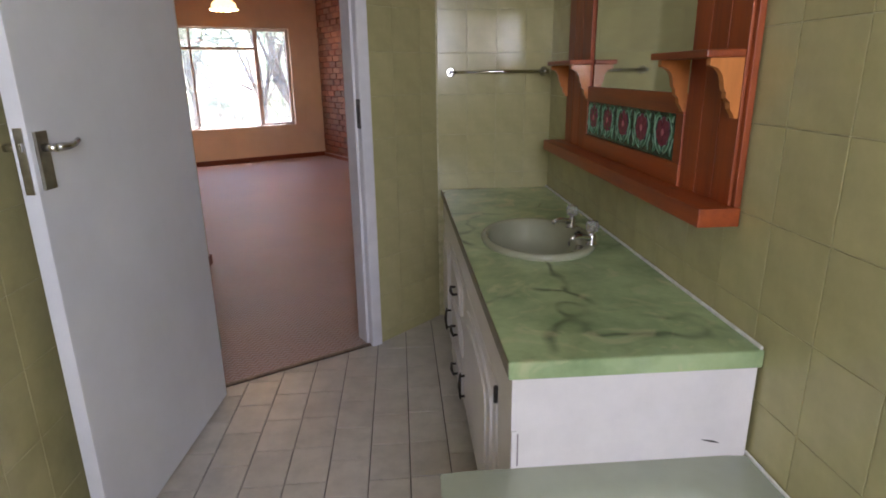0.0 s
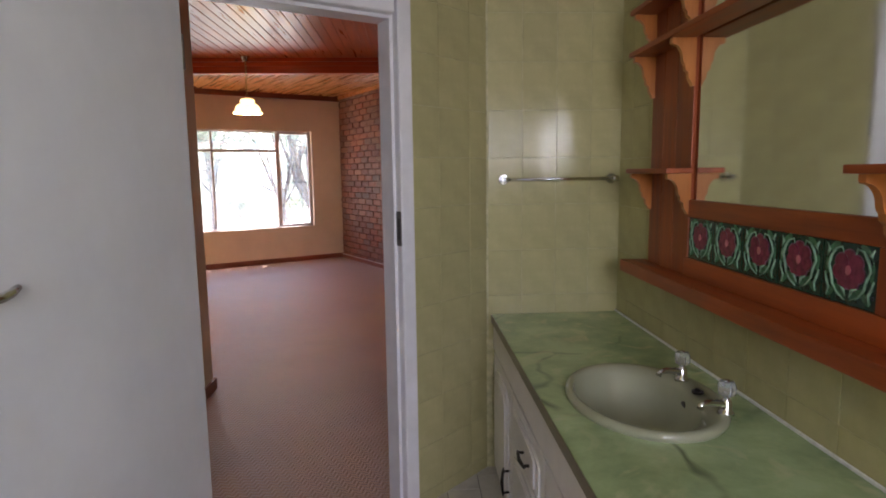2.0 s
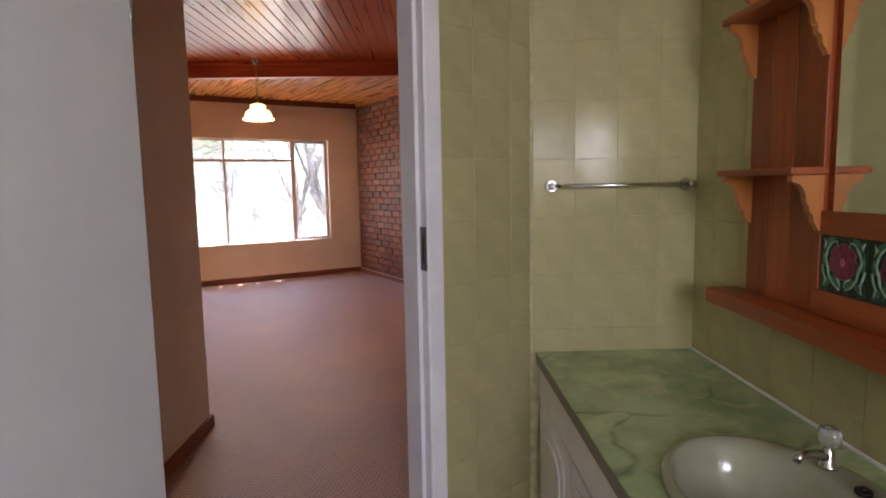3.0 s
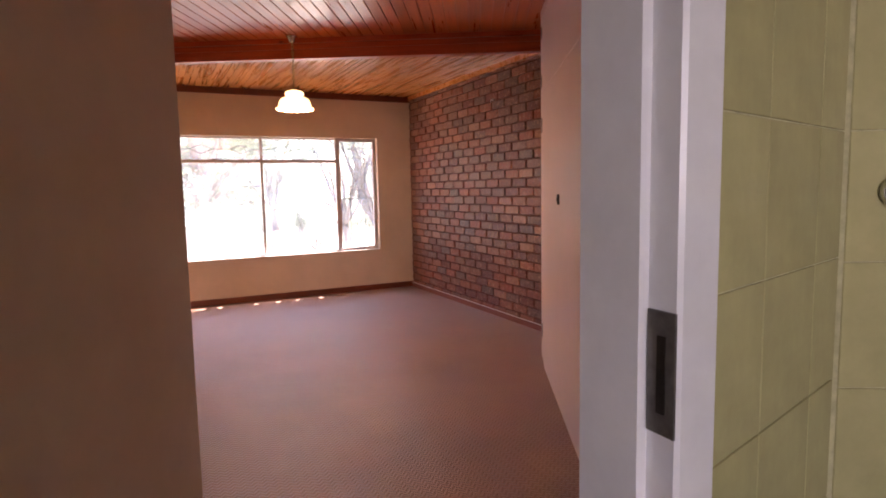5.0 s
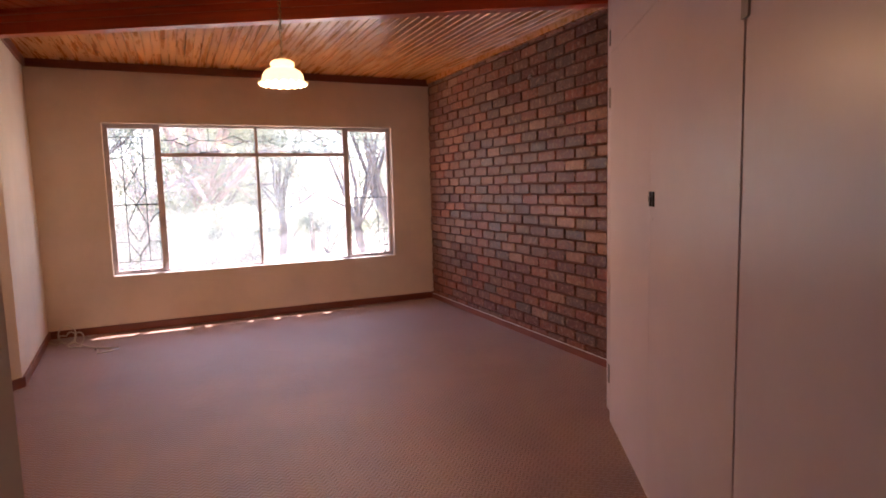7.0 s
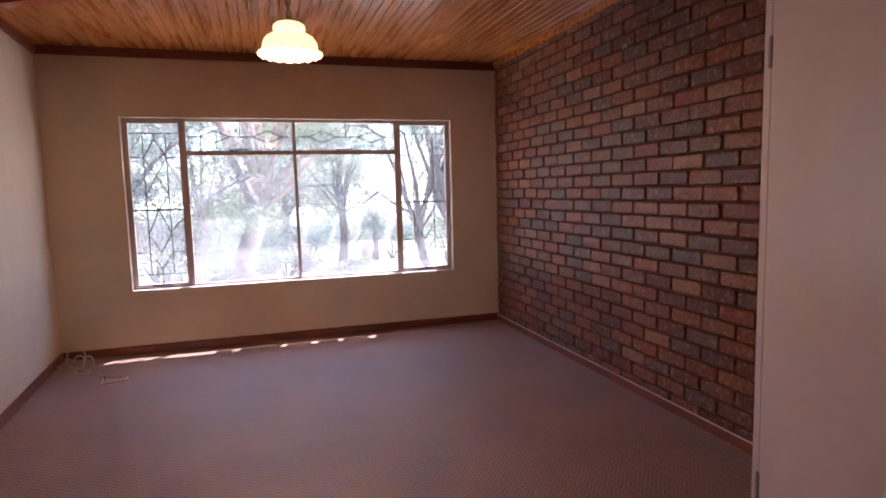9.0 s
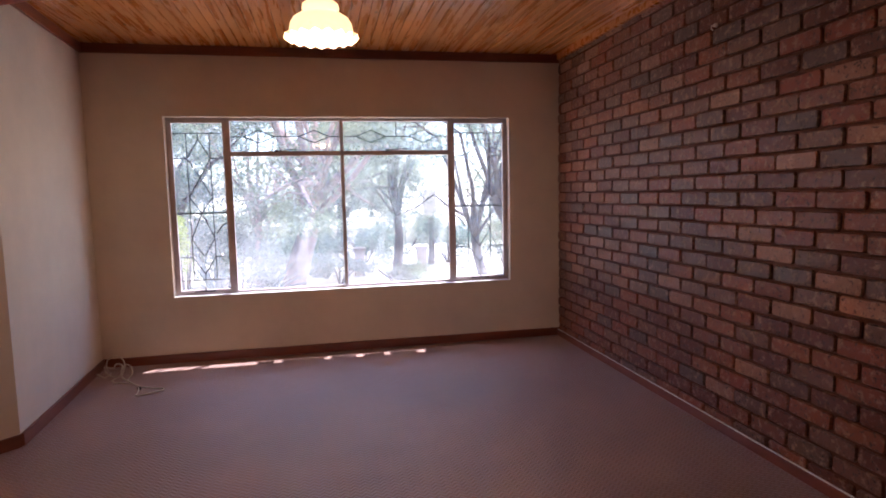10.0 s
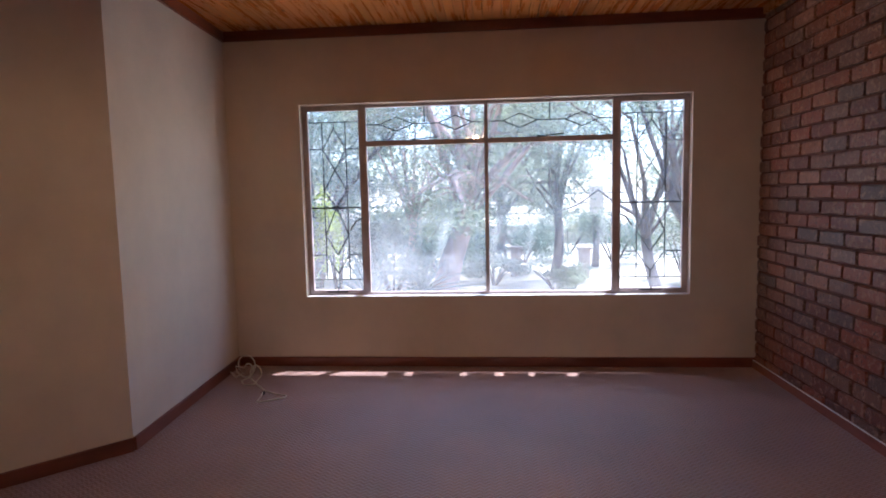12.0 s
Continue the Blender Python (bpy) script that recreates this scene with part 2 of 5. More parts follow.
def brick_material():
    """Fired brick in a run from orange and brown to purple-grey, with pits, pale scuffs and a slight face gloss."""
    mat = bpy.data.materials.new("fired_brick")
    mat.use_nodes = True
    nodes, link = mat.node_tree.nodes, mat.node_tree.links.new
    bsdf = nodes["Principled BSDF"]
    info, geo = nodes.new("ShaderNodeObjectInfo"), nodes.new("ShaderNodeNewGeometry")
    add, frac = nodes.new("ShaderNodeMath"), nodes.new("ShaderNodeMath")
    add.operation, frac.operation = "ADD", "FRACT"
    link(info.outputs["Random"], add.inputs[0])
    link(geo.outputs["Random Per Island"], add.inputs[1])
    link(add.outputs[0], frac.inputs[0])
    tones = nodes.new("ShaderNodeValToRGB")
    tones.color_ramp.interpolation = "CONSTANT"
    e = tones.color_ramp.elements
    e[0].position, e[0].color = 0.0, (0.272, 0.062, 0.022, 1)
    e[1].position, e[1].color = 0.93, (0.200, 0.094, 0.056, 1)
    for p, c in ((0.10, (0.160, 0.040, 0.019)), (0.22, (0.296, 0.094, 0.040)), (0.32, (0.152, 0.045, 0.026)), (0.42, (0.232, 0.074, 0.035)), (0.52, (0.152, 0.075, 0.053)), (0.60, (0.264, 0.070, 0.027)), (0.70, (0.352, 0.160, 0.092)), (0.77, (0.200, 0.084, 0.050)), (0.88, (0.132, 0.074, 0.058))):
        e.new(p).color = (*c, 1)
    link(frac.outputs[0], tones.inputs[0])

    def noise(scale, detail, lo, hi):
        n, span = nodes.new("ShaderNodeTexNoise"), nodes.new("ShaderNodeMapRange")
        n.inputs["Scale"].default_value, n.inputs["Detail"].default_value, n.inputs["Roughness"].default_value = scale, detail, 0.65
        link(geo.outputs["Position"], n.inputs["Vector"])
        span.inputs["From Min"].default_value, span.inputs["From Max"].default_value = lo, hi
        link(n.outputs["Fac"], span.inputs["Value"])
        return span.outputs[0]

    def over(fac, base, colour, weight):
        mul, mix = nodes.new("ShaderNodeMath"), nodes.new("ShaderNodeMix")
        mul.operation, mul.inputs[1].default_value = "MULTIPLY", weight
        link(fac, mul.inputs[0])
        mix.data_type = "RGBA"
        link(mul.outputs[0], mix.inputs[0])
        link(base, mix.inputs[6])
        mix.inputs[7].default_value = (*colour, 1)
        return mix.outputs[2]
    cloud, scuff, pit = noise(9, 4, 0.40, 0.72), noise(26, 6, 0.52, 0.66), noise(60, 3, 0.57, 0.66)
    out = over(cloud, tones.outputs[0], (0.12, 0.055, 0.040), 0.35)
    out = over(scuff, out, (0.58, 0.37, 0.25), 0.55)
    out = over(pit, out, (0.025, 0.014, 0.012), 0.85)
    link(out, bsdf.inputs["Base Color"])
    rough = nodes.new("ShaderNodeMapRange")
    rough.inputs["To Min"].default_value, rough.inputs["To Max"].default_value = 0.38, 0.6
    link(scuff, rough.inputs["Value"])
    link(rough.outputs[0], bsdf.inputs["Roughness"])
    bsdf.inputs["Specular IOR Level"].default_value = 0.52
    relief, bump = nodes.new("ShaderNodeMath"), nodes.new("ShaderNodeBump")
    relief.operation = "SUBTRACT"
    link(scuff, relief.inputs[0])
    link(pit, relief.inputs[1])
    bump.inputs["Strength"].default_value, bump.inputs["Distance"].default_value = 0.55, 0.003
    link(relief.outputs[0], bump.inputs["Height"])
    link(bump.outputs[0], bsdf.inputs["Normal"])
    return mat


brick_mat = brick_material()


def carpet_material():
    """Mauve-brown carpet with a fine zigzag rib."""
    mat = material("brown_ribbed_carpet", (0.345, 0.203, 0.158), 0.43, 0, 0.14, 1.3, 0.0, 300, None, 0, 0, (1, 1, 1), 0.78)
    t = mat.node_tree
    nodes, link = t.nodes, t.links.new
    bsdf = nodes["Principled BSDF"]
    src = bsdf.inputs["Base Color"].links[0].from_socket
    co = nodes.new("ShaderNodeTexCoord")
    sep = nodes.new("ShaderNodeSeparateXYZ")
    link(co.outputs["Object"], sep.inputs[0])

    def math_node(op, a, b):
        k = nodes.new("ShaderNodeMath")
        k.operation = op
        for i, v in enumerate((a, b)):
            if v is None:
                continue
            if isinstance(v, (int, float)):
                k.inputs[i].default_value = v
            else:
                link(v, k.inputs[i])
        return k.outputs[0]
    zig = math_node("PINGPONG", sep.outputs["X"], 0.024)
    run = math_node("ADD", math_node("MULTIPLY", sep.outputs["Y"], 1.0), math_node("MULTIPLY", zig, 1.1))
    rib = math_node("SINE", math_node("MULTIPLY", run, 6.28318 / 0.030), None)
    lum = math_node("ADD", math_node("MULTIPLY", rib, 0.13), 0.92)
    fuzz = nodes.new("ShaderNodeTexNoise")
    fuzz.inputs["Scale"].default_value, fuzz.inputs["Detail"].default_value = 420.0, 3.0
    link(co.outputs["Object"], fuzz.inputs["Vector"])
    lum2 = math_node("MULTIPLY", lum, math_node("ADD", math_node("MULTIPLY", fuzz.outputs["Fac"], 0.7), 0.65))
    mix = nodes.new("ShaderNodeMix")
    mix.data_type, mix.blend_type = "RGBA", "MULTIPLY"
    mix.inputs[0].default_value = 1.0
    link(src, mix.inputs[6])
    link(lum2, mix.inputs[7])
    link(mix.outputs[2], bsdf.inputs["Base Color"])
    b = nodes.new("ShaderNodeBump")
    b.inputs["Strength"].default_value, b.inputs["Distance"].default_value = 0.4, 0.004
    link(math_node("ADD", rib, fuzz.outputs["Fac"]), b.inputs["Height"])
    link(b.outputs[0], bsdf.inputs["Normal"])
    bsdf.inputs["Sheen Weight"].default_value = 0.3
    bsdf.inputs["Sheen Roughness"].default_value = 0.4
    return mat


carpet = carpet_material()


def marble_material():
    """Green onyx-look laminate: clouded pale patches and dark winding veins."""
    mat = material("green_marble_laminate", (0.355, 0.45, 0.235), 0.14, 0, 0.3, 4.0, 0.0, 60, (0.19, 0.285, 0.13), 0, 0.3)
    t = mat.node_tree
    nodes, link = t.nodes, t.links.new
    bsdf = nodes["Principled BSDF"]
    src = bsdf.inputs["Base Color"].links[0].from_socket
    co = nodes.new("ShaderNodeTexCoord")
    warp = nodes.new("ShaderNodeTexNoise")
    warp.inputs["Scale"].default_value, warp.inputs["Detail"].default_value = 2.6, 2.5
    link(co.outputs["Object"], warp.inputs["Vector"])
    mixv = nodes.new("ShaderNodeMix")
    mixv.data_type = "VECTOR"
    mixv.inputs[0].default_value = 0.42
    link(co.outputs["Object"], mixv.inputs[4])
    link(warp.outputs["Color"], mixv.inputs[5])
    vor = nodes.new("ShaderNodeTexVoronoi")
    vor.feature = "DISTANCE_TO_EDGE"
    vor.inputs["Scale"].default_value = 2.4
    link(mixv.outputs[1], vor.inputs["Vector"])
    r1 = nodes.new("ShaderNodeValToRGB")
    r1.color_ramp.elements[0].color, r1.color_ramp.elements[1].color = (0.75, 0.75, 0.75, 1), (0, 0, 0, 1)
    r1.color_ramp.elements[0].position, r1.color_ramp.elements[1].position = 0.003, 0.030
    link(vor.outputs["Distance"], r1.inputs[0])
    brk = nodes.new("ShaderNodeTexNoise")
    brk.inputs["Scale"].default_value = 5.0
    link(co.outputs["Object"], brk.inputs["Vector"])
    r1b = nodes.new("ShaderNodeValToRGB")
    r1b.color_ramp.elements[0].position, r1b.color_ramp.elements[1].position = 0.44, 0.62
    link(brk.outputs["Fac"], r1b.inputs[0])
    veins = nodes.new("ShaderNodeMath")
    veins.operation = "MULTIPLY"
    link(r1.outputs[0], veins.inputs[0])
    link(r1b.outputs[0], veins.inputs[1])
    dark = nodes.new("ShaderNodeMix")
    dark.data_type = "RGBA"
    link(veins.outputs[0], dark.inputs[0])
    link(src, dark.inputs[6])
    dark.inputs[7].default_value = (0.085, 0.105, 0.06, 1)
    cloud = nodes.new("ShaderNodeTexNoise")
    cloud.inputs["Scale"].default_value, cloud.inputs["Detail"].default_value, cloud.inputs["Distortion"].default_value = 5.0, 4.0, 2.6
    link(co.outputs["Object"], cloud.inputs["Vector"])
    r2 = nodes.new("ShaderNodeValToRGB")
    r2.color_ramp.elements[0].position, r2.color_ramp.elements[1].position = 0.56, 0.72
    r2.color_ramp.elements[1].color = (0.6, 0.6, 0.6, 1)
    link(cloud.outputs["Fac"], r2.inputs[0])
    pale = nodes.new("ShaderNodeMix")
    pale.data_type = "RGBA"
    link(r2.outputs[0], pale.inputs[0])
    link(dark.outputs[2], pale.inputs[6])
    pale.inputs[7].default_value = (0.56, 0.57, 0.32, 1)
    link(pale.outputs[2], bsdf.inputs["Base Color"])
    return mat


marble = marble_material()


def pane_material():
    """Thin clear window glass: light passes, and glances off at a slant."""
    mat = bpy.data.materials.new("window_glass")
    mat.use_nodes = True
    nodes, link = mat.node_tree.nodes, mat.node_tree.links.new
    nodes.remove(nodes["Principled BSDF"])
    clear, gloss = nodes.new("ShaderNodeBsdfTransparent"), nodes.new("ShaderNodeBsdfGlossy")
    gloss.inputs["Roughness"].default_value = 0.02
    mix = nodes.new("ShaderNodeMixShader")
    mix.inputs[0].default_value = 0.07
    link(clear.outputs[0], mix.inputs[1])
    link(gloss.outputs[0], mix.inputs[2])
    # milky film: dust, thickened to stand in for the glare haze
    dust_haze, film = nodes.new("ShaderNodeBsdfTranslucent"), nodes.new("ShaderNodeMixShader")
    dust_haze.inputs["Color"].default_value = (0.8, 0.8, 0.82, 1)
    noise, span = nodes.new("ShaderNodeTexNoise"), nodes.new("ShaderNodeMapRange")
    noise.inputs["Scale"].default_value, noise.inputs["Detail"].default_value = 3.0, 6.0
    coord = nodes.new("ShaderNodeTexCoord")
    link(coord.outputs["Object"], noise.inputs["Vector"])
    span.inputs["From Min"].default_value, span.inputs["From Max"].default_value = 0.3, 0.7
    span.inputs["To Min"].default_value, span.inputs["To Max"].default_value = 0.05, 0.15
    link(noise.outputs["Fac"], span.inputs["Value"])
    link(span.outputs["Result"], film.inputs[0])
    link(mix.outputs[0], film.inputs[1])
    link(dust_haze.outputs[0], film.inputs[2])
    link(film.outputs[0], nodes["Material Output"].inputs[0])
    return mat


pane_glass = pane_material()
mirror_mat = material("silvered_mirror", (0.80, 0.82, 0.78), 0.02, 1.0, 0.0, 5)
mirror_mat.node_tree.nodes["Principled BSDF"].inputs["Base Color"].default_value = (0.8, 0.82, 0.78, 1)


def glow(name, colour, strength, base):
    mat = material(name, base, 0.3, 0, 0.05, 10)
    bsdf = mat.node_tree.nodes["Principled BSDF"]
    bsdf.inputs["Emission Color"].default_value = (*colour, 1)
    bsdf.inputs["Emission Strength"].default_value = strength
    return mat


shade_glass = glow("glowing_opal_glass", (1.0, 0.68, 0.26), 0.40, (0.85, 0.8, 0.65))

# ---- walls, floors, ceilings ----
WALL = 0.12


def wall(name, p, q, mat, out=1, z0=-0.1, z1=CEIL + 0.08, openings=(), th=WALL, label=""):
    """A wall whose inner face runs from p to q; out = 1 puts its thickness on the left of that way. openings: (from, to, low, high) along it."""
    p, q = Vector((*p, 0)), Vector((*q, 0))
    d = q - p
    length = d.length
    bm = bmesh.new()
    y0, y1 = (0, th) if out > 0 else (-th, 0)
    xs = sorted({0.0, length, *[a for o in openings for a in o[:2]]})
    for a, b in zip(xs, xs[1:]):
        hole = [o for o in openings if o[0] <= a + 1e-6 and o[1] >= b - 1e-6]
        if hole:
            lo, hi = hole[0][2], hole[0][3]
            if lo > z0:
                box(bm, a, b, y0, y1, z0, lo)
            if hi < z1:
                box(bm, a, b, y0, y1, hi, z1)
        else:
            box(bm, a, b, y0, y1, z0, z1)
    bmesh.ops.remove_doubles(bm, verts=bm.verts, dist=1e-5)
    ob = solid(name, bm, mat, pose(p.x, p.y, 0, 0, 0, math.degrees(math.atan2(d.y, d.x))), label, "wall", kind="structure")
    return ob


WIN_X0, WIN_X1, WIN_Z0, WIN_Z1 = 1.085, 4.06, 0.568, 2.078
BACK_Y = 10.135
BRICK_X = 4.545
LEFT_C = w2(-3.69, 7.73)
LEFT_D = (0.495, BACK_Y)
wall_window = wall("wall_north", (LEFT_D[0] - 0.15, BACK_Y), (BRICK_X + 0.15, BACK_Y), plaster_bed, 1, th=0.22,
                   openings=[(WIN_X0 - LEFT_D[0] + 0.15, WIN_X1 - LEFT_D[0] + 0.15, WIN_Z0, WIN_Z1)], label="cream painted bedroom wall around a wide garden window")
wall_left = wall("wall_west", LEFT_C, LEFT_D, plaster_bed, 1, label="cream painted bedroom side wall")
wall("wall_bay", w2(-4.38, 4.90), LEFT_C, plaster_bed, 1, label="cream painted slanting wall beside the bedroom")
wall("wall_bay_back", w2(-1.19, 4.90), w2(-4.53, 4.90), plaster_bed, 1, label="plain cream wall of the bedroom recess")
DOOR_Y, DOOR_TH = 2.912, 0.11
PASS_P = w2(-1.19, 4.90)
PASS_Q = (w2(-1.19, 2.80)[0], DOOR_Y + DOOR_TH)
wall("wall_passage", PASS_Q, (PASS_P[0] - 0.0, PASS_P[1]), plaster_bed, 1, label="cream painted passage wall ending in a corner")
VAN_U, TOWEL_N = 1.08, 3.755
LEFT_U, BACK_N = -0.74, -0.75
DOOR_X0, DOOR_X1, DOOR_H = 0.84, 1.80, 2.04
SIDE_Q = w2(0.467, TOWEL_N)                       # where the wall beside the door meets the towel wall
wall_door = wall("wall_door", (-0.75, DOOR_Y), (DOOR_X1, DOOR_Y), plaster_bed, 1, th=DOOR_TH, openings=[(DOOR_X0 + 0.75, DOOR_X1 + 0.75, -0.1, DOOR_H)],
                 label="partition wall with the bathroom doorway")
BW = (0.10, 1.12, 1.26, 2.14)                      # bathroom window assumed in the unseen end wall
wall_vanity = wall("wall_vanity", w2(VAN_U, BACK_N), w2(VAN_U, 7.6), grout, -1, label="long bathroom wall behind the vanity")
wall_towel = wall("wall_towel", w2(VAN_U, TOWEL_N), w2(0.44, TOWEL_N), grout, -1, label="short bathroom wall with a towel rail", th=0.1)
wall_side = wall("wall_side", (DOOR_X1 + 0.001, DOOR_Y), SIDE_Q, grout, 1, th=0.10, label="tiled bathroom wall beside the doorway")
wall_bath_left = wall("wall_bath_left", w2(LEFT_U, BACK_N), w2(LEFT_U, 2.94), grout, 1, label="tiled bathroom wall behind the open door")
wall_bath_back = wall("wall_bath_back", w2(VAN_U, BACK_N), w2(LEFT_U, BACK_N), grout, 1, openings=[BW], label="unseen tiled bathroom end wall with an assumed window")
wall_brick = wall("wall_brick", (BRICK_X + 0.012, BACK_Y), (BRICK_X + 0.012, 5.2), mortar, 1, th=0.2, label="face brick wall in mixed red and blue-grey tones")

bm = bmesh.new()
prism(bm, [w2(LEFT_U - 0.12, BACK_N - 0.12), w2(VAN_U + 0.12, BACK_N - 0.12), w2(VAN_U + 0.12, 3.9), (2.29, 3.07), (DOOR_X1, DOOR_Y + 0.02), (-0.75, DOOR_Y + 0.02)], -0.12, -0.006)
solid("floor_bathroom", bm, grout_dark, label="bathroom floor bed under pale tiles", category="floor", kind="structure")
bm = bmesh.new()
prism(bm, [(-1.6, DOOR_Y + 0.024), (DOOR_X1, DOOR_Y + 0.024), (DOOR_X1 + 0.02, 3.0), (2.24, 3.13), (BRICK_X + 0.2, 3.13), (BRICK_X + 0.2, BACK_Y + 0.1), (-3.6, BACK_Y + 0.1), (-3.6, 6.0)], -0.12, 0.006)
solid("floor_carpet", bm, carpet, label="worn mauve-brown ribbed carpet through passage and bedroom", category="carpet", kind="structure")
bm = bmesh.new()
box(bm, DOOR_X0 + 0.05, DOOR_X1 - 0.05, DOOR_Y + 0.006, DOOR_Y + 0.023, -0.002, 0.009, 0.003)
solid("threshold", bm, strip_metal, label="thin worn brown carpet strip in the doorway", category="threshold", kind="structure")
bm = bmesh.new()
prism(bm, [w2(LEFT_U - 0.12, BACK_N - 0.12), w2(VAN_U + 0.2, BACK_N - 0.12), w2(VAN_U + 0.2, 3.86), (2.29, 3.09), (DOOR_X1, DOOR_Y + 0.05), (-0.75, DOOR_Y + 0.05)], 2.56, 2.60)
solid("ceiling_bathroom", bm, ceil_white, label="plain white bathroom ceiling", category="ceiling", kind="structure")

# timber ceilings: the passage boards run along it, those past the beam run towards the window
BEAM_N = 7.76
bm = bmesh.new()
rng = random.Random(3)
bw, g = 0.0662, 0.005                          # narrow boards with a V-groove between them
a = radians(ANGLE)
x = -3.9
while x < BRICK_X + 0.1:
    z = CEIL + rng.uniform(0, 0.001)
    y0 = (BEAM_N + 0.035 + math.sin(a) * x) / math.cos(a)
    if y0 < BACK_Y:
        prism(bm, [(x + g, z), (x + bw - g, z), (x + bw - 0.0006, z + g), (x + bw - 0.0006, z + 0.018), (x + 0.0006, z + 0.018), (x + 0.0006, z + g)], y0, BACK_Y + 0.05, "y")
    x += bw
prism(bm, clip([(-3.9, 3.0), (BRICK_X + 0.1, 3.0), (BRICK_X + 0.1, BACK_Y + 0.1), (-3.9, BACK_Y + 0.1)], math.sin(a), -math.cos(a), -(BEAM_N + 0.06)), CEIL + 0.012, CEIL + 0.06)
solid("ceiling_bedroom", bm, board_gold, label="golden varnished tongue-and-groove pine ceiling", category="ceiling", kind="structure")
bm = bmesh.new()
u = -4.0
while u < 1.2:
    z = CEIL + rng.uniform(0, 0.001)
    prism(bm, [(u + g, z), (u + 0.0875 - g, z), (u + 0.0869, z + g), (u + 0.0869, z + 0.018), (u + 0.0006, z + 0.018), (u + 0.0006, z + g)], 2.2, BEAM_N + 0.05, "y")
    u += 0.0875
box(bm, -4.0, 1.2, 2.2, BEAM_N + 0.05, CEIL + 0.012, CEIL + 0.06)
solid("ceiling_passage", bm, board_red, BATH, "red-brown varnished pine board ceiling over the passage", "ceiling", kind="structure")
bm = bmesh.new()
box(bm, -4.0, 1.6, BEAM_N, BEAM_N + 0.09, 2.49, CEIL + 0.01, 0.006)
box(bm, -4.0, 1.6, BEAM_N - 0.020, BEAM_N - 0.001, CEIL - 0.085, CEIL - 0.041, 0.005)
box(bm, -4.0, 1.6, BEAM_N - 0.042, BEAM_N - 0.001, CEIL - 0.040, CEIL - 0.001, 0.005)
solid("beam", bm, beam_wood, BATH, "dark red varnished timber beam across the ceiling", "beam", kind="structure")

# skirtings and cornices
def strip(name, p, q, h, d, z, mat, label, side=-1):
    p, q = Vector((*p, 0)), Vector((*q, 0))
    v = q - p
    bm = bmesh.new()
    y0, y1 = (-d, -0.0005) if side < 0 else (0.0005, d)
    box(bm, 0, v.length, y0, y1, z, z + h, 0.004)
    return solid(name, bm, mat, pose(p.x, p.y, 0, 0, 0, math.degrees(math.atan2(v.y, v.x))), label, "trim", kind="structure")


SK = "dark brown varnished pine skirting board"
strip("baseboard", (LEFT_D[0], BACK_Y), (BRICK_X, BACK_Y), 0.075, 0.018, 0.006, skirt_wood, SK)
strip("baseboard", LEFT_C, LEFT_D, 0.075, 0.018, 0.006, skirt_wood, SK)
strip("baseboard", w2(-4.38, 4.90), LEFT_C, 0.075, 0.018, 0.006, skirt_wood, SK)
strip("baseboard", (BRICK_X, BACK_Y - 0.018), (BRICK_X, 5.6), 0.058, 0.024, 0.006, skirt_wood, SK)
strip("baseboard", PASS_Q, PASS_P, 0.075, 0.018, 0.006, skirt_wood, SK)
strip("baseboard", w2(-1.172, 4.902), w2(-4.38, 4.902), 0.075, 0.018, 0.006, skirt_wood, SK)
CO = "varnished pine cornice strip under the ceiling"
strip("trim", (LEFT_D[0], BACK_Y), (BRICK_X, BACK_Y), 0.075, 0.024, CEIL - 0.075, skirt_wood, CO)
strip("trim", LEFT_C, LEFT_D, 0.075, 0.024, CEIL - 0.075, skirt_wood, CO)
strip("trim", (BRICK_X, BACK_Y - 0.045), (BRICK_X, 5.6), 0.055, 0.03, CEIL - 0.055, board_gold, CO)
strip("trim", (BRICK_X - 0.012, BACK_Y - 0.02), (BRICK_X - 0.012, 5.6), 0.004, 0.010, 0.0642, white_caulk, "pale sealant line on top of the skirting")

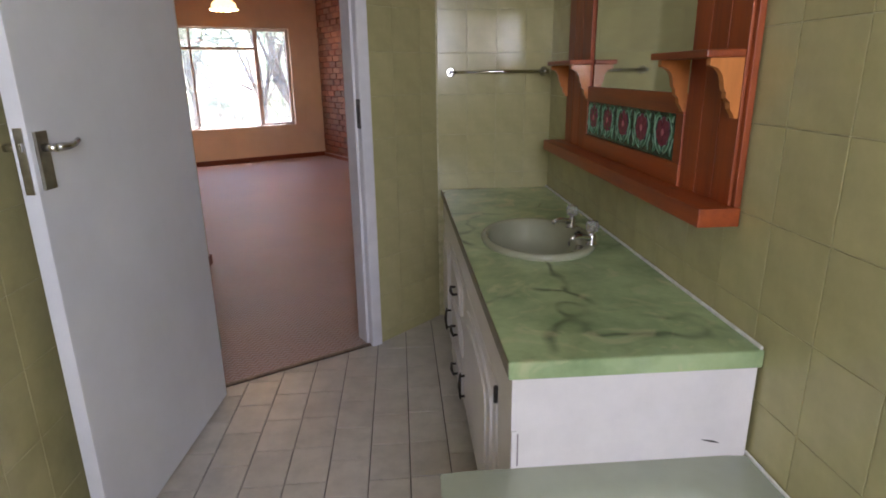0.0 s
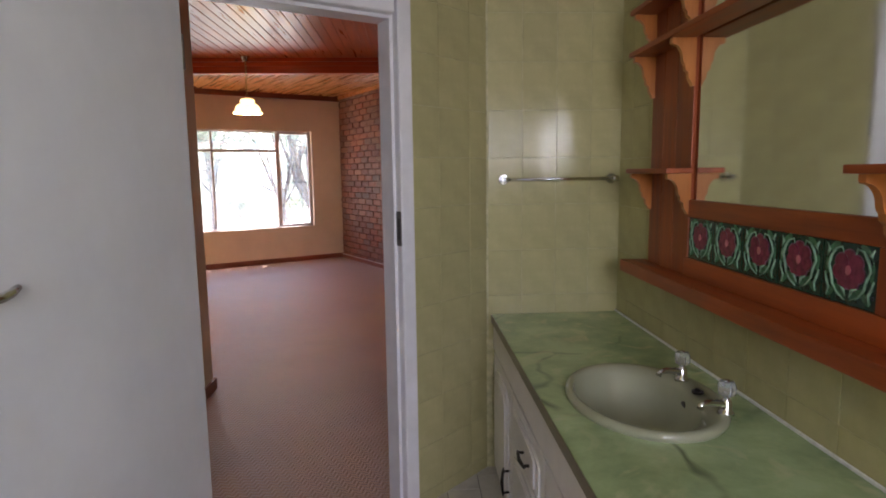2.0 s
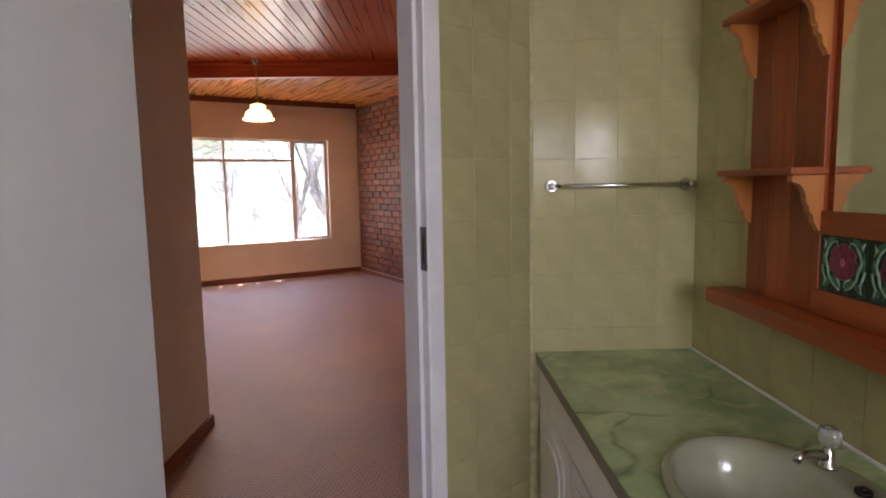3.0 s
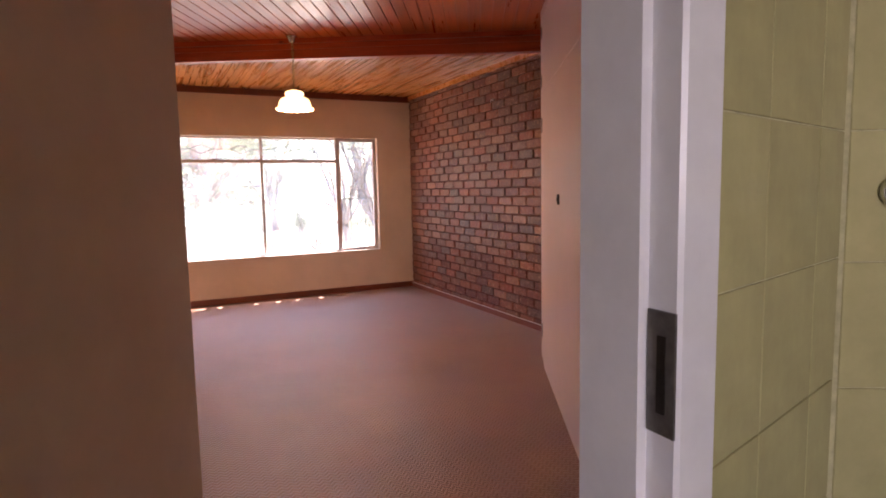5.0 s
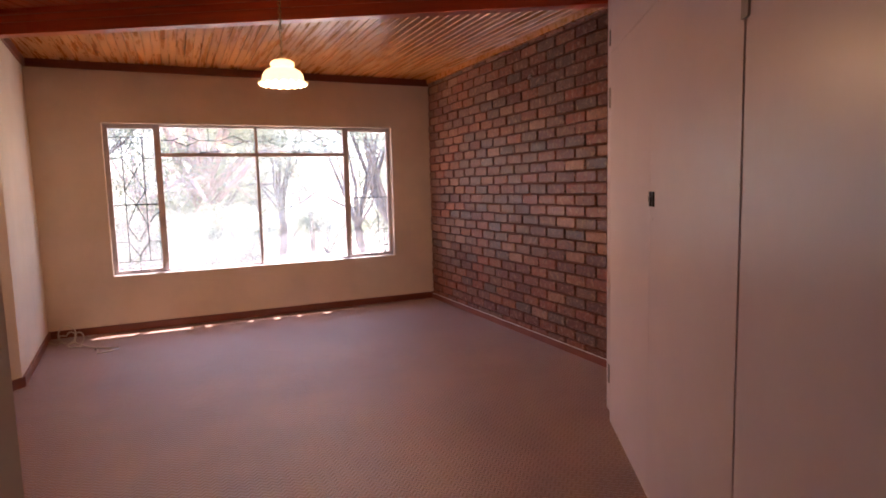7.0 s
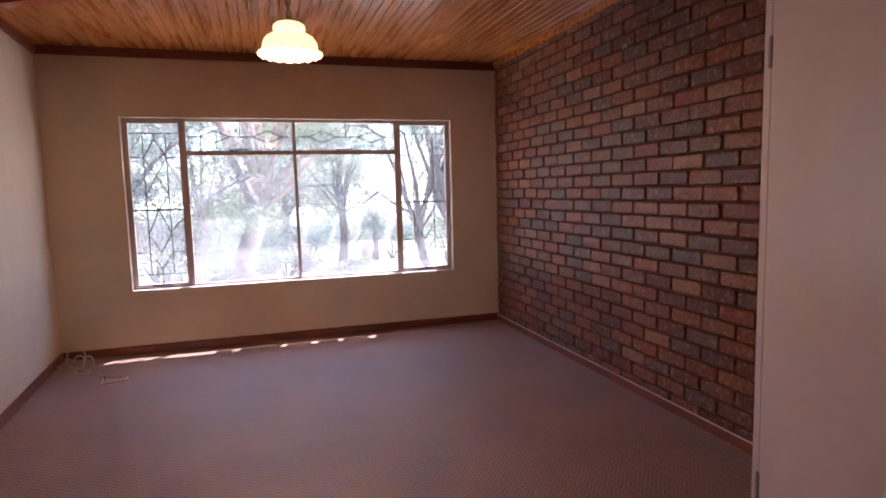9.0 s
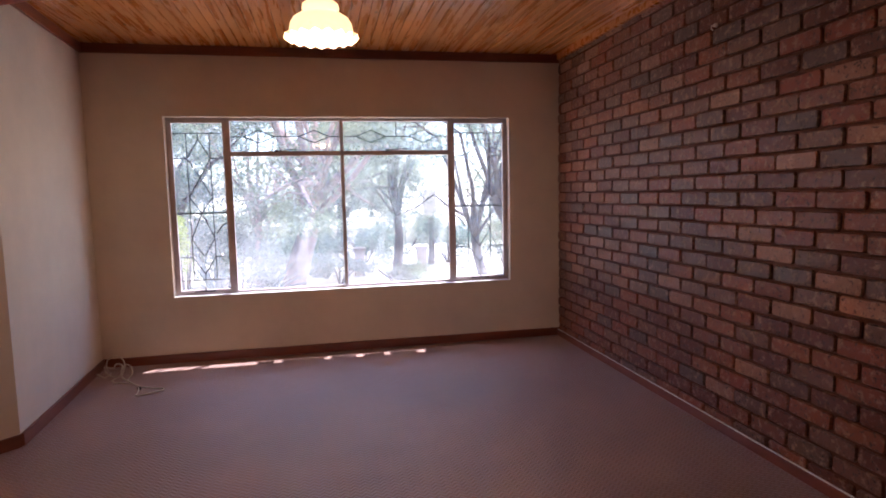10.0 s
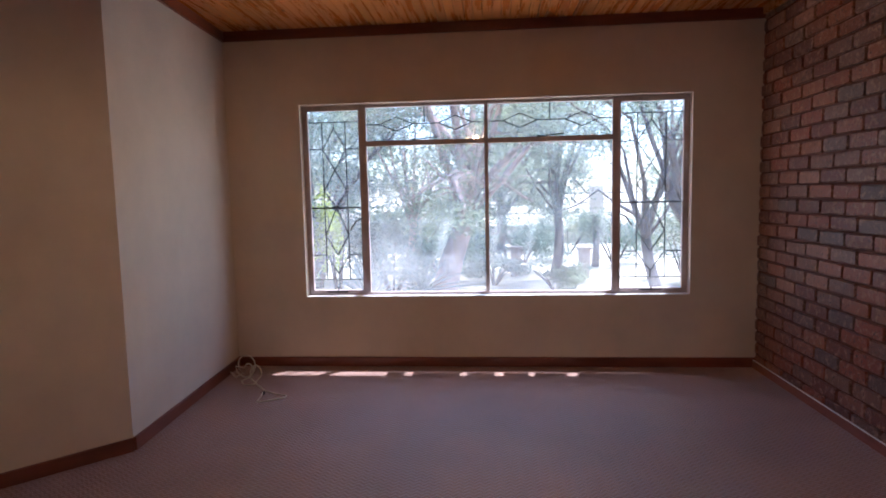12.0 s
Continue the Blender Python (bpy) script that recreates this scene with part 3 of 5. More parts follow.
# ---- garden window ----
def garden_window():
    w = WIN_X1 - WIN_X0
    h = WIN_Z1 - WIN_Z0
    fy = 0.07                                   # set back in the wall
    win = thing("window_1", pose(WIN_X0, BACK_Y, WIN_Z0), "wide steel garden window with leaded side casements", "window", kind="structure")
    m1, m2, m3 = 0.487, 1.448, 2.43             # mullions
    tz = 1.205                                  # transom
    bm = bmesh.new()
    f = 0.026
    box(bm, 0, w, fy, fy + 0.04, 0, f, 0.003)
    box(bm, 0, w, fy, fy + 0.04, h - f, h, 0.003)
    box(bm, 0, f, fy, fy + 0.04, f, h - f, 0.003)
    box(bm, w - f, w, fy, fy + 0.04, f, h - f, 0.003)
    part("window_frame", bm, window_steel, win)
    for x, wd in ((m1, 0.044), (m2, 0.030), (m3, 0.044)):
        bm = bmesh.new()
        box(bm, x - wd / 2, x + wd / 2, fy - 0.004, fy + 0.036, f, h - f, 0.003)
        part("mullion", bm, window_steel, win)
    for a, b in ((m1 + 0.02, m2 - 0.015), (m2 + 0.015, m3 - 0.02)):
        bm = bmesh.new()
        box(bm, a, b, fy - 0.004, fy + 0.036, tz - 0.02, tz + 0.02, 0.003)
        part("transom", bm, window_steel, win)
        bm = bmesh.new()                        # stay of the top light
        c = (a + b) / 2
        rod(bm, (c - 0.09, fy - 0.012, tz + 0.022), (c + 0.10, fy - 0.03, tz + 0.036), 0.005)
        box(bm, c - 0.10, c - 0.07, fy - 0.02, fy - 0.004, tz + 0.014, tz + 0.03, 0.002)
        part("window_stay", bm, dark_metal, win)
    # casement sashes and their cross bars
    for a, b, side in ((f, m1 - 0.02, 0), (m3 + 0.02, w - f, 1)):
        bm = bmesh.new()
        s = 0.018
        box(bm, a, a + s, fy - 0.008, fy + 0.028, f, h - f, 0.002)
        box(bm, b - s, b, fy - 0.008, fy + 0.028, f, h - f, 0.002)
        box(bm, a + s, b - s, fy - 0.008, fy + 0.028, f, f + s, 0.002)
        box(bm, a + s, b - s, fy - 0.008, fy + 0.028, h - f - s, h - f, 0.002)
        sash = part("casement", bm, window_steel, win)
        bm = bmesh.new()
        box(bm, a + s, b - s, fy, fy + 0.02, 0.70, 0.712, 0.001)
        part("glazing_bar", bm, lead, sash)
        bm = bmesh.new()                        # handle
        hx = b - 0.012 if side == 0 else a + 0.012
        k = -1 if side == 0 else 1
        rod(bm, (hx, fy - 0.008, 0.62), (hx, fy - 0.03, 0.62), 0.006)
        tube(bm, [(hx, fy - 0.03, 0.62), (hx + k * 0.04, fy - 0.036, 0.60), (hx + k * 0.09, fy - 0.03, 0.53)], 0.006)
        part("handle", bm, dark_metal, sash, "dark casement handle")
        bm = bmesh.new()                        # sill stay
        box(bm, (a + b) / 2 - 0.09, (a + b) / 2 + 0.08, fy - 0.03, fy - 0.018, f + 0.004, f + 0.012, 0.001)
        rod(bm, ((a + b) / 2, fy - 0.022, f + 0.012), ((a + b) / 2, fy - 0.022, f + 0.045), 0.005)
        part("window_stay", bm, dark_metal, sash)
        # leaded pattern
        x0, x1 = a + s, b - s
        c, q1, q2 = (x0 + x1) / 2, x0 + (x1 - x0) * 0.27, x0 + (x1 - x0) * 0.73
        z0, z1 = f + s, h - f - s
        y = fy + 0.008
        top, bot = z1 - 0.085, z0 + 0.085
        lines = [((x0, top), (x1, top)), ((x0, bot), (x1, bot)), ((q1, bot), (q1, top)), ((q2, bot), (q2, top)),
                 ((x0, top - 0.21), (q1, top - 0.21)), ((q2, top - 0.21), (x1, top - 0.21)), ((x0, bot + 0.2), (q1, bot + 0.2)), ((q2, bot + 0.2), (x1, bot + 0.2)),
                 ((c, top), (c, top - 0.05)), ((c, bot), (c, bot + 0.05))]
        zs = [top - 0.05, top - 0.21, top - 0.37, top - 0.54, 0.706, bot + 0.36, bot + 0.2, bot + 0.05]
        lines += [((c, zs[0]), (q1, zs[1])), ((c, zs[0]), (q2, zs[1])), ((q1, zs[1]), (q2, zs[3])), ((q2, zs[1]), (q1, zs[3])), ((q1, zs[3]), (c, zs[4])), ((q2, zs[3]), (c, zs[4])),
                  ((c, zs[4]), (q1, zs[5])), ((c, zs[4]), (q2, zs[5])), ((q1, zs[5]), (c, zs[6])), ((q2, zs[5]), (c, zs[6])), ((q1, zs[6]), (c, zs[7])), ((q2, zs[6]), (c, zs[7]))]
        for (xa, za), (xb, zb) in lines:
            bm = bmesh.new()
            rod(bm, (xa, y, za), (xb, y, zb), 0.0046, seg=5)
            part("lead_bar", bm, lead, sash)
    # top lights: a long bar with two diamonds
    for a, b in ((m1 + 0.02, m2 - 0.015), (m2 + 0.015, m3 - 0.02)):
        z0, z1 = tz + 0.014, h - f
        zc, y, l = (z0 + z1) / 2, fy + 0.008, b - a
        for d in (0.26, 0.76):
            c = a + d * l
            bm = bmesh.new()
            for p, q in (((c - 0.13, zc), (c, zc + 0.055)), ((c, zc + 0.055), (c + 0.13, zc)), ((c + 0.13, zc), (c, zc - 0.055)), ((c, zc - 0.055), (c - 0.13, zc))):
                rod(bm, (p[0], y, p[1]), (q[0], y, q[1]), 0.0046, seg=5)
            part("lead_diamond", bm, lead, win)
        for p, q in ((a, a + 0.26 * l - 0.13), (a + 0.26 * l + 0.13, a + 0.76 * l - 0.13), (a + 0.76 * l + 0.13, b)):
            bm = bmesh.new()
            rod(bm, (p, y, zc), (q, y, zc), 0.0046, seg=5)
            part("lead_bar", bm, lead, win)
        bm = bmesh.new()
        rod(bm, (a + 0.5 * l, y, zc), (a + 0.5 * l, y, z1), 0.0046, seg=5)
        part("lead_bar", bm, lead, win)
    # panes
    for a, b, lo, hi in ((f + 0.02, m1 - 0.04, f + 0.02, h - f - 0.02), (m1 + 0.018, m2 - 0.013, f, tz - 0.012), (m1 + 0.018, m2 - 0.013, tz + 0.012, h - f),
                         (m2 + 0.013, m3 - 0.018, f, tz - 0.012), (m2 + 0.013, m3 - 0.018, tz + 0.012, h - f), (m3 + 0.04, w - f - 0.02, f + 0.02, h - f - 0.02)):
        bm = bmesh.new()
        box(bm, a, b, fy + 0.013, fy + 0.016, lo, hi)
        part("pane", bm, pane_glass, win, "clear window pane")
    # plastered sill and reveals
    bm = bmesh.new()
    box(bm, 0.001, w - 0.001, 0.002, fy - 0.001, -0.012, 0.004, 0.003)
    part("window_sill", bm, frame_paint, win)


garden_window()


# ---- doorway and door ----
def doorway():
    fr = thing("door_1", pose(DOOR_X0, DOOR_Y, 0), "white painted steel door frame with its door open", "door", kind="structure")
    w, h = DOOR_X1 - DOOR_X0, DOOR_H
    prof = [(0, -0.016), (0.050, -0.016), (0.055, -0.012), (0.055, 0.026), (0.067, 0.028), (0.067, DOOR_TH + 0.014), (0, DOOR_TH + 0.014)]
    for side in (0, 1):
        bm = bmesh.new()
        pts = [((w - x) if side else x, y) for x, y in prof]
        prism(bm, pts, 0.0, h)
        part("jamb", bm, frame_paint, fr)
    bm = bmesh.new()
    prism(bm, [(y, h - x) for x, y in prof], 0.067, w - 0.067, "x")
    part("head", bm, frame_paint, fr)
    bm = bmesh.new()
    x = w - 0.0552
    box(bm, x - 0.003, x, -0.014, 0.024, 1.118, 1.252, 0.001)
    strike = part("strike_plate", bm, strike_steel, fr, "dull steel strike plate")
    bm = bmesh.new()
    box(bm, x - 0.0045, x - 0.0028, -0.002, 0.009, 1.142, 1.226)
    part("slot", bm, dark_metal, strike, "dark latch slot")
    # leaf, swung into the bathroom
    a = math.degrees(math.atan2(-0.9968, -0.080)) + ANGLE
    hx, hy = w2(-0.534, 2.947)
    leaf = pose(hx - DOOR_X0, hy - DOOR_Y, 0.012, 0, 0, a)

    def lp(name, bm, mat, parent=None, label=""):
        bmesh.ops.transform(bm, matrix=leaf, verts=bm.verts)
        return part(name, bm, mat, parent or fr, label)
    bm = bmesh.new()
    box(bm, 0, 0.905, -0.042, 0, 0, 1.985, 0.0025)
    slab = lp("door_leaf", bm, door_paint, None, "white painted flush door leaf")
    for y0, k in ((0.0, 1), (-0.042, -1)):
        bm = bmesh.new()
        ya, yb = sorted((y0, y0 + k * 0.009))
        box(bm, 0.846, 0.890, ya, yb, 1.088, 1.230, 0.003)
        hs = lp("handle_plate", bm, steel, slab, "dull chrome handle plate")
        bm = bmesh.new()
        yy = y0 + k * 0.009
        rod(bm, (0.870, yy, 1.190), (0.870, yy + k * 0.035, 1.190), 0.010, seg=12)
        tube(bm, [(0.870, yy + k * 0.03, 1.19), (0.857, yy + k * 0.041, 1.191), (0.835, yy + k * 0.042, 1.190), (0.81, yy + k * 0.041, 1.194), (0.792, yy + k * 0.040, 1.201)],
             [0.010, 0.010, 0.009, 0.008, 0.006], 10)
        lp("lever", bm, chrome, slab, "chrome lever handle")
    bm = bmesh.new()
    box(bm, 0.9042, 0.9070, -0.032, -0.010, 1.080, 1.240, 0.001)
    lp("lock_plate", bm, steel, slab)
    bm = bmesh.new()
    prism(bm, [(0.906, -0.028), (0.915, -0.016), (0.915, -0.014), (0.906, -0.014)], 1.185, 1.205)
    lp("latch", bm, chrome, slab)
    for z in (0.22, 1.70):
        bm = bmesh.new()
        rod(bm, (-0.004, -0.003, z), (-0.004, -0.003, z + 0.1), 0.007, seg=10)
        lp("hinge", bm, steel, slab)


strike_steel = material("tarnished_strike", (0.17, 0.16, 0.15), 0.45, 0.6, 0.2, 40)
doorway()


# ---- vanity ----
CT = 0.750                                      # worktop height
CF, CN0, CN1 = 0.490, 1.728, TOWEL_N - 0.008    # front edge, near end, far end
BAS_U, BAS_N, BAS_A, BAS_B = 0.775, 2.685, 0.212, 0.272


def worktop():
    bm = bmesh.new()
    angles = sorted({2 * math.pi * i / 56 for i in range(56)} | {math.atan2(y - BAS_N, x - BAS_U) % (2 * math.pi) for x in (CF, VAN_U - 0.006) for y in (CN0, CN1)})
    rings = {}
    for zi, z in enumerate((CT, CT - 0.032)):
        inner, outer = [], []
        for a in angles:
            c, s = math.cos(a), math.sin(a)
            inner.append(bm.verts.new((BAS_U + 0.93 * BAS_A * c, BAS_N + 0.93 * BAS_B * s, z)))
            tx = ((VAN_U - 0.006 - BAS_U) if c > 0 else (CF - BAS_U)) / c if abs(c) > 1e-9 else 1e9
            ty = ((CN1 - BAS_N) if s > 0 else (CN0 - BAS_N)) / s if abs(s) > 1e-9 else 1e9
            t = min(tx, ty)
            outer.append(bm.verts.new((BAS_U + t * c, BAS_N + t * s, z)))
        rings[zi] = (inner, outer)
    k = len(angles)
    for i in range(k):
        j = (i + 1) % k
        bm.faces.new((rings[0][0][i], rings[0][1][i], rings[0][1][j], rings[0][0][j]))
        bm.faces.new((rings[1][0][j], rings[1][1][j], rings[1][1][i], rings[1][0][i]))
        bm.faces.new((rings[0][0][j], rings[1][0][j], rings[1][0][i], rings[0][0][i]))
        bm.faces.new((rings[0][1][i], rings[1][1][i], rings[1][1][j], rings[0][1][j]))
    top = thing("worktop", BATH, "green marble-look laminate worktop with dark veins", "worktop")
    part("slab", bm, marble, top)
    bm = bmesh.new()
    box(bm, CF - 0.001, VAN_U - 0.006, CN0 - 0.004, CN0 - 0.0005, CT - 0.042, CT - 0.0008, 0.001)
    box(bm, CF + 0.002, VAN_U - 0.007, CN0 - 0.0004, CN0 + 0.02, CT - 0.042, CT - 0.0325)
    part("end_edge", bm, marble, top)
    bm = bmesh.new()
    box(bm, CF - 0.003, CF - 0.0005, CN0 - 0.001, CN1, CT - 0.036, CT - 0.001, 0.001)
    part("front_edge", bm, trim_olive, top, "dull olive front edging strip")
    bm = bmesh.new()
    box(bm, VAN_U - 0.014, VAN_U - 0.007, CN0 - 0.0, CN1, CT, CT + 0.009, 0.003)
    part("sealant", bm, white_caulk, top, "white sealant bead along the wall")
    return top


trim_olive = material("olive_edge_strip", (0.16, 0.14, 0.085), 0.35, 0, 0.1, 10)
worktop()


def arch_panel(bm, y0, y1, z0, z1, x, d, arch):
    """A raised panel with a curved top edge, standing out towards -x."""
    c, r = (y0 + y1) / 2, (y1 - y0) / 2
    pts = [(y0, z0), (y1, z0), (y1, z1 - arch)]
    for i in range(1, 12):
        a = math.pi * i / 12
        pts.append((c + r * math.cos(a), z1 - arch + arch * math.sin(a) ** 0.8))
    pts.append((y0, z1 - arch))
    prism(bm, pts, x - d, x, "x")
    inner = [(c + (p - c) * 0.8, (z0 + z1) / 2 + (q - (z0 + z1) / 2) * 0.84) for p, q in pts]
    prism(bm, inner, x - d - 0.006, x - d, "x")


def pull(parent, x, n, z, upright):
    """A dark drop pull: two posts and a bar."""
    bm = bmesh.new()
    h = 0.045
    if upright:
        tube(bm, [(x - 0.024, n, z - h - 0.014), (x - 0.026, n, z - h), (x - 0.03, n, z), (x - 0.026, n, z + h), (x - 0.024, n, z + h + 0.014)], [0.003, 0.005, 0.007, 0.005, 0.003])
        rod(bm, (x, n, z - h), (x - 0.026, n, z - h), 0.005)
        rod(bm, (x, n, z + h), (x - 0.026, n, z + h), 0.005)
    else:
        tube(bm, [(x - 0.024, n - h - 0.014, z), (x - 0.026, n - h, z), (x - 0.03, n, z - 0.002), (x - 0.026, n + h, z), (x - 0.024, n + h + 0.014, z)], [0.003, 0.005, 0.007, 0.005, 0.003])
        rod(bm, (x, n - h, z), (x - 0.026, n - h, z), 0.005)
        rod(bm, (x, n + h, z), (x - 0.026, n + h, z), 0.005)
    part("handle", bm, dark_metal, parent, "dark bronze drop handle")


def vanity():
    v = thing("vanity_cabinet", BATH, "white painted vanity cabinet with arched doors and drawers", "cabinet")
    x = 0.516
    bm = bmesh.new()
    box(bm, x, x + 0.02, CN0 + 0.012, CN1, 0.02, CT - 0.034)
    box(bm, x + 0.01, x + 0.03, CN0 + 0.02, CN1, 0.0, 0.02)
    box(bm, x, VAN_U - 0.012, CN1 - 0.02, CN1 - 0.002, 0.07, CT - 0.034)
    box(bm, x + 0.02, VAN_U - 0.012, CN0 + 0.02, CN1 - 0.02, 0.07, 0.09)
    part("body", bm, vanity_paint, v)
    bm = bmesh.new()
    box(bm, x - 0.018, x - 0.001, CN0 + 0.006, CN1, CT - 0.165, CT - 0.037, 0.003)
    part("top_rail", bm, vanity_paint, v)
    bm = bmesh.new()
    box(bm, x - 0.018, VAN_U - 0.012, CN0 + 0.002, CN0 + 0.012, 0.40, CT - 0.043, 0.002)
    box(bm, x - 0.0175, x - 0.006, CN0 - 0.004, CN0 + 0.0018, 0.476, 0.575, 0.002)
    panel = part("end_panel", bm, vanity_paint, v)
    bm = bmesh.new()
    prism(bm, [(0.955, 0.522), (0.985, 0.517), (1.002, 0.509), (0.985, 0.512), (0.968, 0.517)], CN0 + 0.0012, CN0 + 0.0025, "y")
    part("scuff", bm, dark_metal, panel, "dark chip in the white paint")
    bm = bmesh.new()
    box(bm, x - 0.004, x - 0.0005, CN0 + 0.0008, CN0 + 0.0025, 0.48, 0.565)
    part("crack", bm, hinge_paint, panel, "open joint beside the corner strip")
    for n0, n1, hn in ((3.25, 3.72, 3.30), (1.94, 2.68, 2.632)):
        bm = bmesh.new()
        box(bm, x - 0.018, x - 0.001, n0, n1, 0.03, CT - 0.172, 0.004)
        d = part("door", bm, vanity_paint, v)
        bm = bmesh.new()
        arch_panel(bm, n0 + 0.055, n1 - 0.055, 0.085, CT - 0.205, x - 0.018, 0.008, 0.07)
        part("panel", bm, vanity_paint, d)
        pull(d, x - 0.018, hn, 0.175, True)
    for i in range(3):
        z0 = 0.03 + i * 0.183
        bm = bmesh.new()
        box(bm, x - 0.018, x - 0.001, 2.695, 3.235, z0, z0 + 0.177, 0.004)
        d = part("drawer", bm, vanity_paint, v)
        bm = bmesh.new()
        arch_panel(bm, 2.745, 3.185, z0 + 0.028, z0 + 0.150, x - 0.018, 0.008, 0.03)
        part("panel", bm, vanity_paint, d)
        pull(d, x - 0.026, 2.89, z0 + 0.085, False)
    bm = bmesh.new()
    box(bm, x - 0.014, x - 0.001, CN0 + 0.012, 1.93, 0.03, CT - 0.172, 0.003)
    part("filler", bm, vanity_paint, v)
    bm = bmesh.new()
    rod(bm, (x - 0.020, 1.935, 0.525), (x - 0.020, 1.935, 0.572), 0.006)
    part("hinge", bm, dark_metal, v)


vanity()


def basin():
    b = thing("basin", BATH @ pose(BAS_U, BAS_N, CT), "olive-grey ceramic drop-in oval basin", "basin")
    bm = bmesh.new()
    rows = [(0.93, 0.93, -0.02, 0), (0.99, 0.99, 0.001, 0), (1.0, 1.0, 0.010, 0), (0.98, 0.985, 0.020, 0), (0.94, 0.955, 0.024, 0), (0.88, 0.92, 0.022, -0.002), (0.80, 0.88, 0.014, -0.018),
            (0.755, 0.85, 0.0, -0.024), (0.72, 0.81, -0.04, -0.026), (0.65, 0.72, -0.085, -0.026), (0.50, 0.55, -0.12, -0.024), (0.28, 0.28, -0.138, -0.02), (0.09, 0.07, -0.143, -0.02)]
    seg, rings = 56, []
    for fa, fb, z, du in rows:
        rings.append([bm.verts.new((du + fa * BAS_A * math.cos(6.28318 * i / seg), fb * BAS_B * math.sin(6.28318 * i / seg), z)) for i in range(seg)])
    for p, q in zip(rings, rings[1:]):
        for i in range(seg):
            f = bm.faces.new((p[i], p[(i + 1) % seg], q[(i + 1) % seg], q[i]))
            f.smooth = True
    bm.faces.new(rings[-1])
    bmesh.ops.recalc_face_normals(bm, faces=bm.faces)
    part("bowl", bm, basin_glaze, b)
    bm = bmesh.new()
    lathe(bm, [(0.0, -0.1385), (0.018, -0.1385), (0.023, -0.141), (0.022, -0.144)], 20, m=pose(-0.02, 0, 0))
    part("waste", bm, chrome, b, "chrome waste ring")
    bm = bmesh.new()
    rod(bm, (0.135, 0.02, -0.028), (0.128, 0.02, -0.028), 0.012, seg=14)
    part("overflow", bm, dark_metal, b, "dark overflow hole")
    bm = bmesh.new()
    rod(bm, (0.155, -0.01, 0.020), (0.155, -0.01, 0.027), 0.016, seg=16)
    rod(bm, (0.155, -0.01, 0.027), (0.155, -0.01, 0.033), 0.007, seg=10)
    part("plug", bm, dark_metal, b, "dark plug stay")


basin()


def pillar_tap(n):
    t = thing("pillar_tap", BATH @ pose(0.935, n, CT + 0.0195), "chrome pillar tap with clear faceted knob", "tap", "basin taps")
    bm = bmesh.new()
    lathe(bm, [(0.0, 0), (0.022, 0), (0.020, 0.006), (0.015, 0.012), (0.014, 0.034), (0.010, 0.040), (0.008, 0.05), (0.0, 0.05)], 20)
    part("body", bm, chrome, t)
    bm = bmesh.new()
    tube(bm, [(0, 0, 0.022), (-0.025, -0.004, 0.030), (-0.055, -0.012, 0.035), (-0.076, -0.018, 0.032), (-0.081, -0.019, 0.021)], [0.013, 0.011, 0.009, 0.009, 0.008], 12)
    part("spout", bm, chrome, t)
    bm = bmesh.new()
    lathe(bm, [(0.0, 0.047), (0.014, 0.047), (0.022, 0.054), (0.024, 0.075), (0.019, 0.086), (0.0, 0.086)], 8)
    for f in bm.faces:
        f.smooth = False
    kn = part("knob", bm, acrylic, t, "clear faceted acrylic knob")
    bm = bmesh.new()
    lathe(bm, [(0.0, 0.0865), (0.011, 0.0865), (0.010, 0.090), (0.0, 0.091)], 16)
    part("cap", bm, chrome, kn)


pillar_tap(2.785)
pillar_tap(2.535)


# ---- mirror shelf ----
def bracket_profile(d, h):
    """A shelf bracket with a scooped, stepped front; (out, down) from the top back corner."""
    pts = [(0, 0), (d, 0), (d, -0.014 * h / 0.13)]
    for i in range(7):
        a = math.pi / 2 * i / 6
        pts.append((d * (0.96 - 0.42 * math.sin(a)), -h * (0.13 + 0.33 * (1 - math.cos(a)))))
    pts += [(d * 0.50, -h * 0.52), (d * 0.44, -h * 0.56), (d * 0.43, -h * 0.66), (d * 0.30, -h * 0.72), (d * 0.27, -h * 0.84), (d * 0.14, -h * 0.95), (d * 0.12, -h), (0, -h)]
    return pts


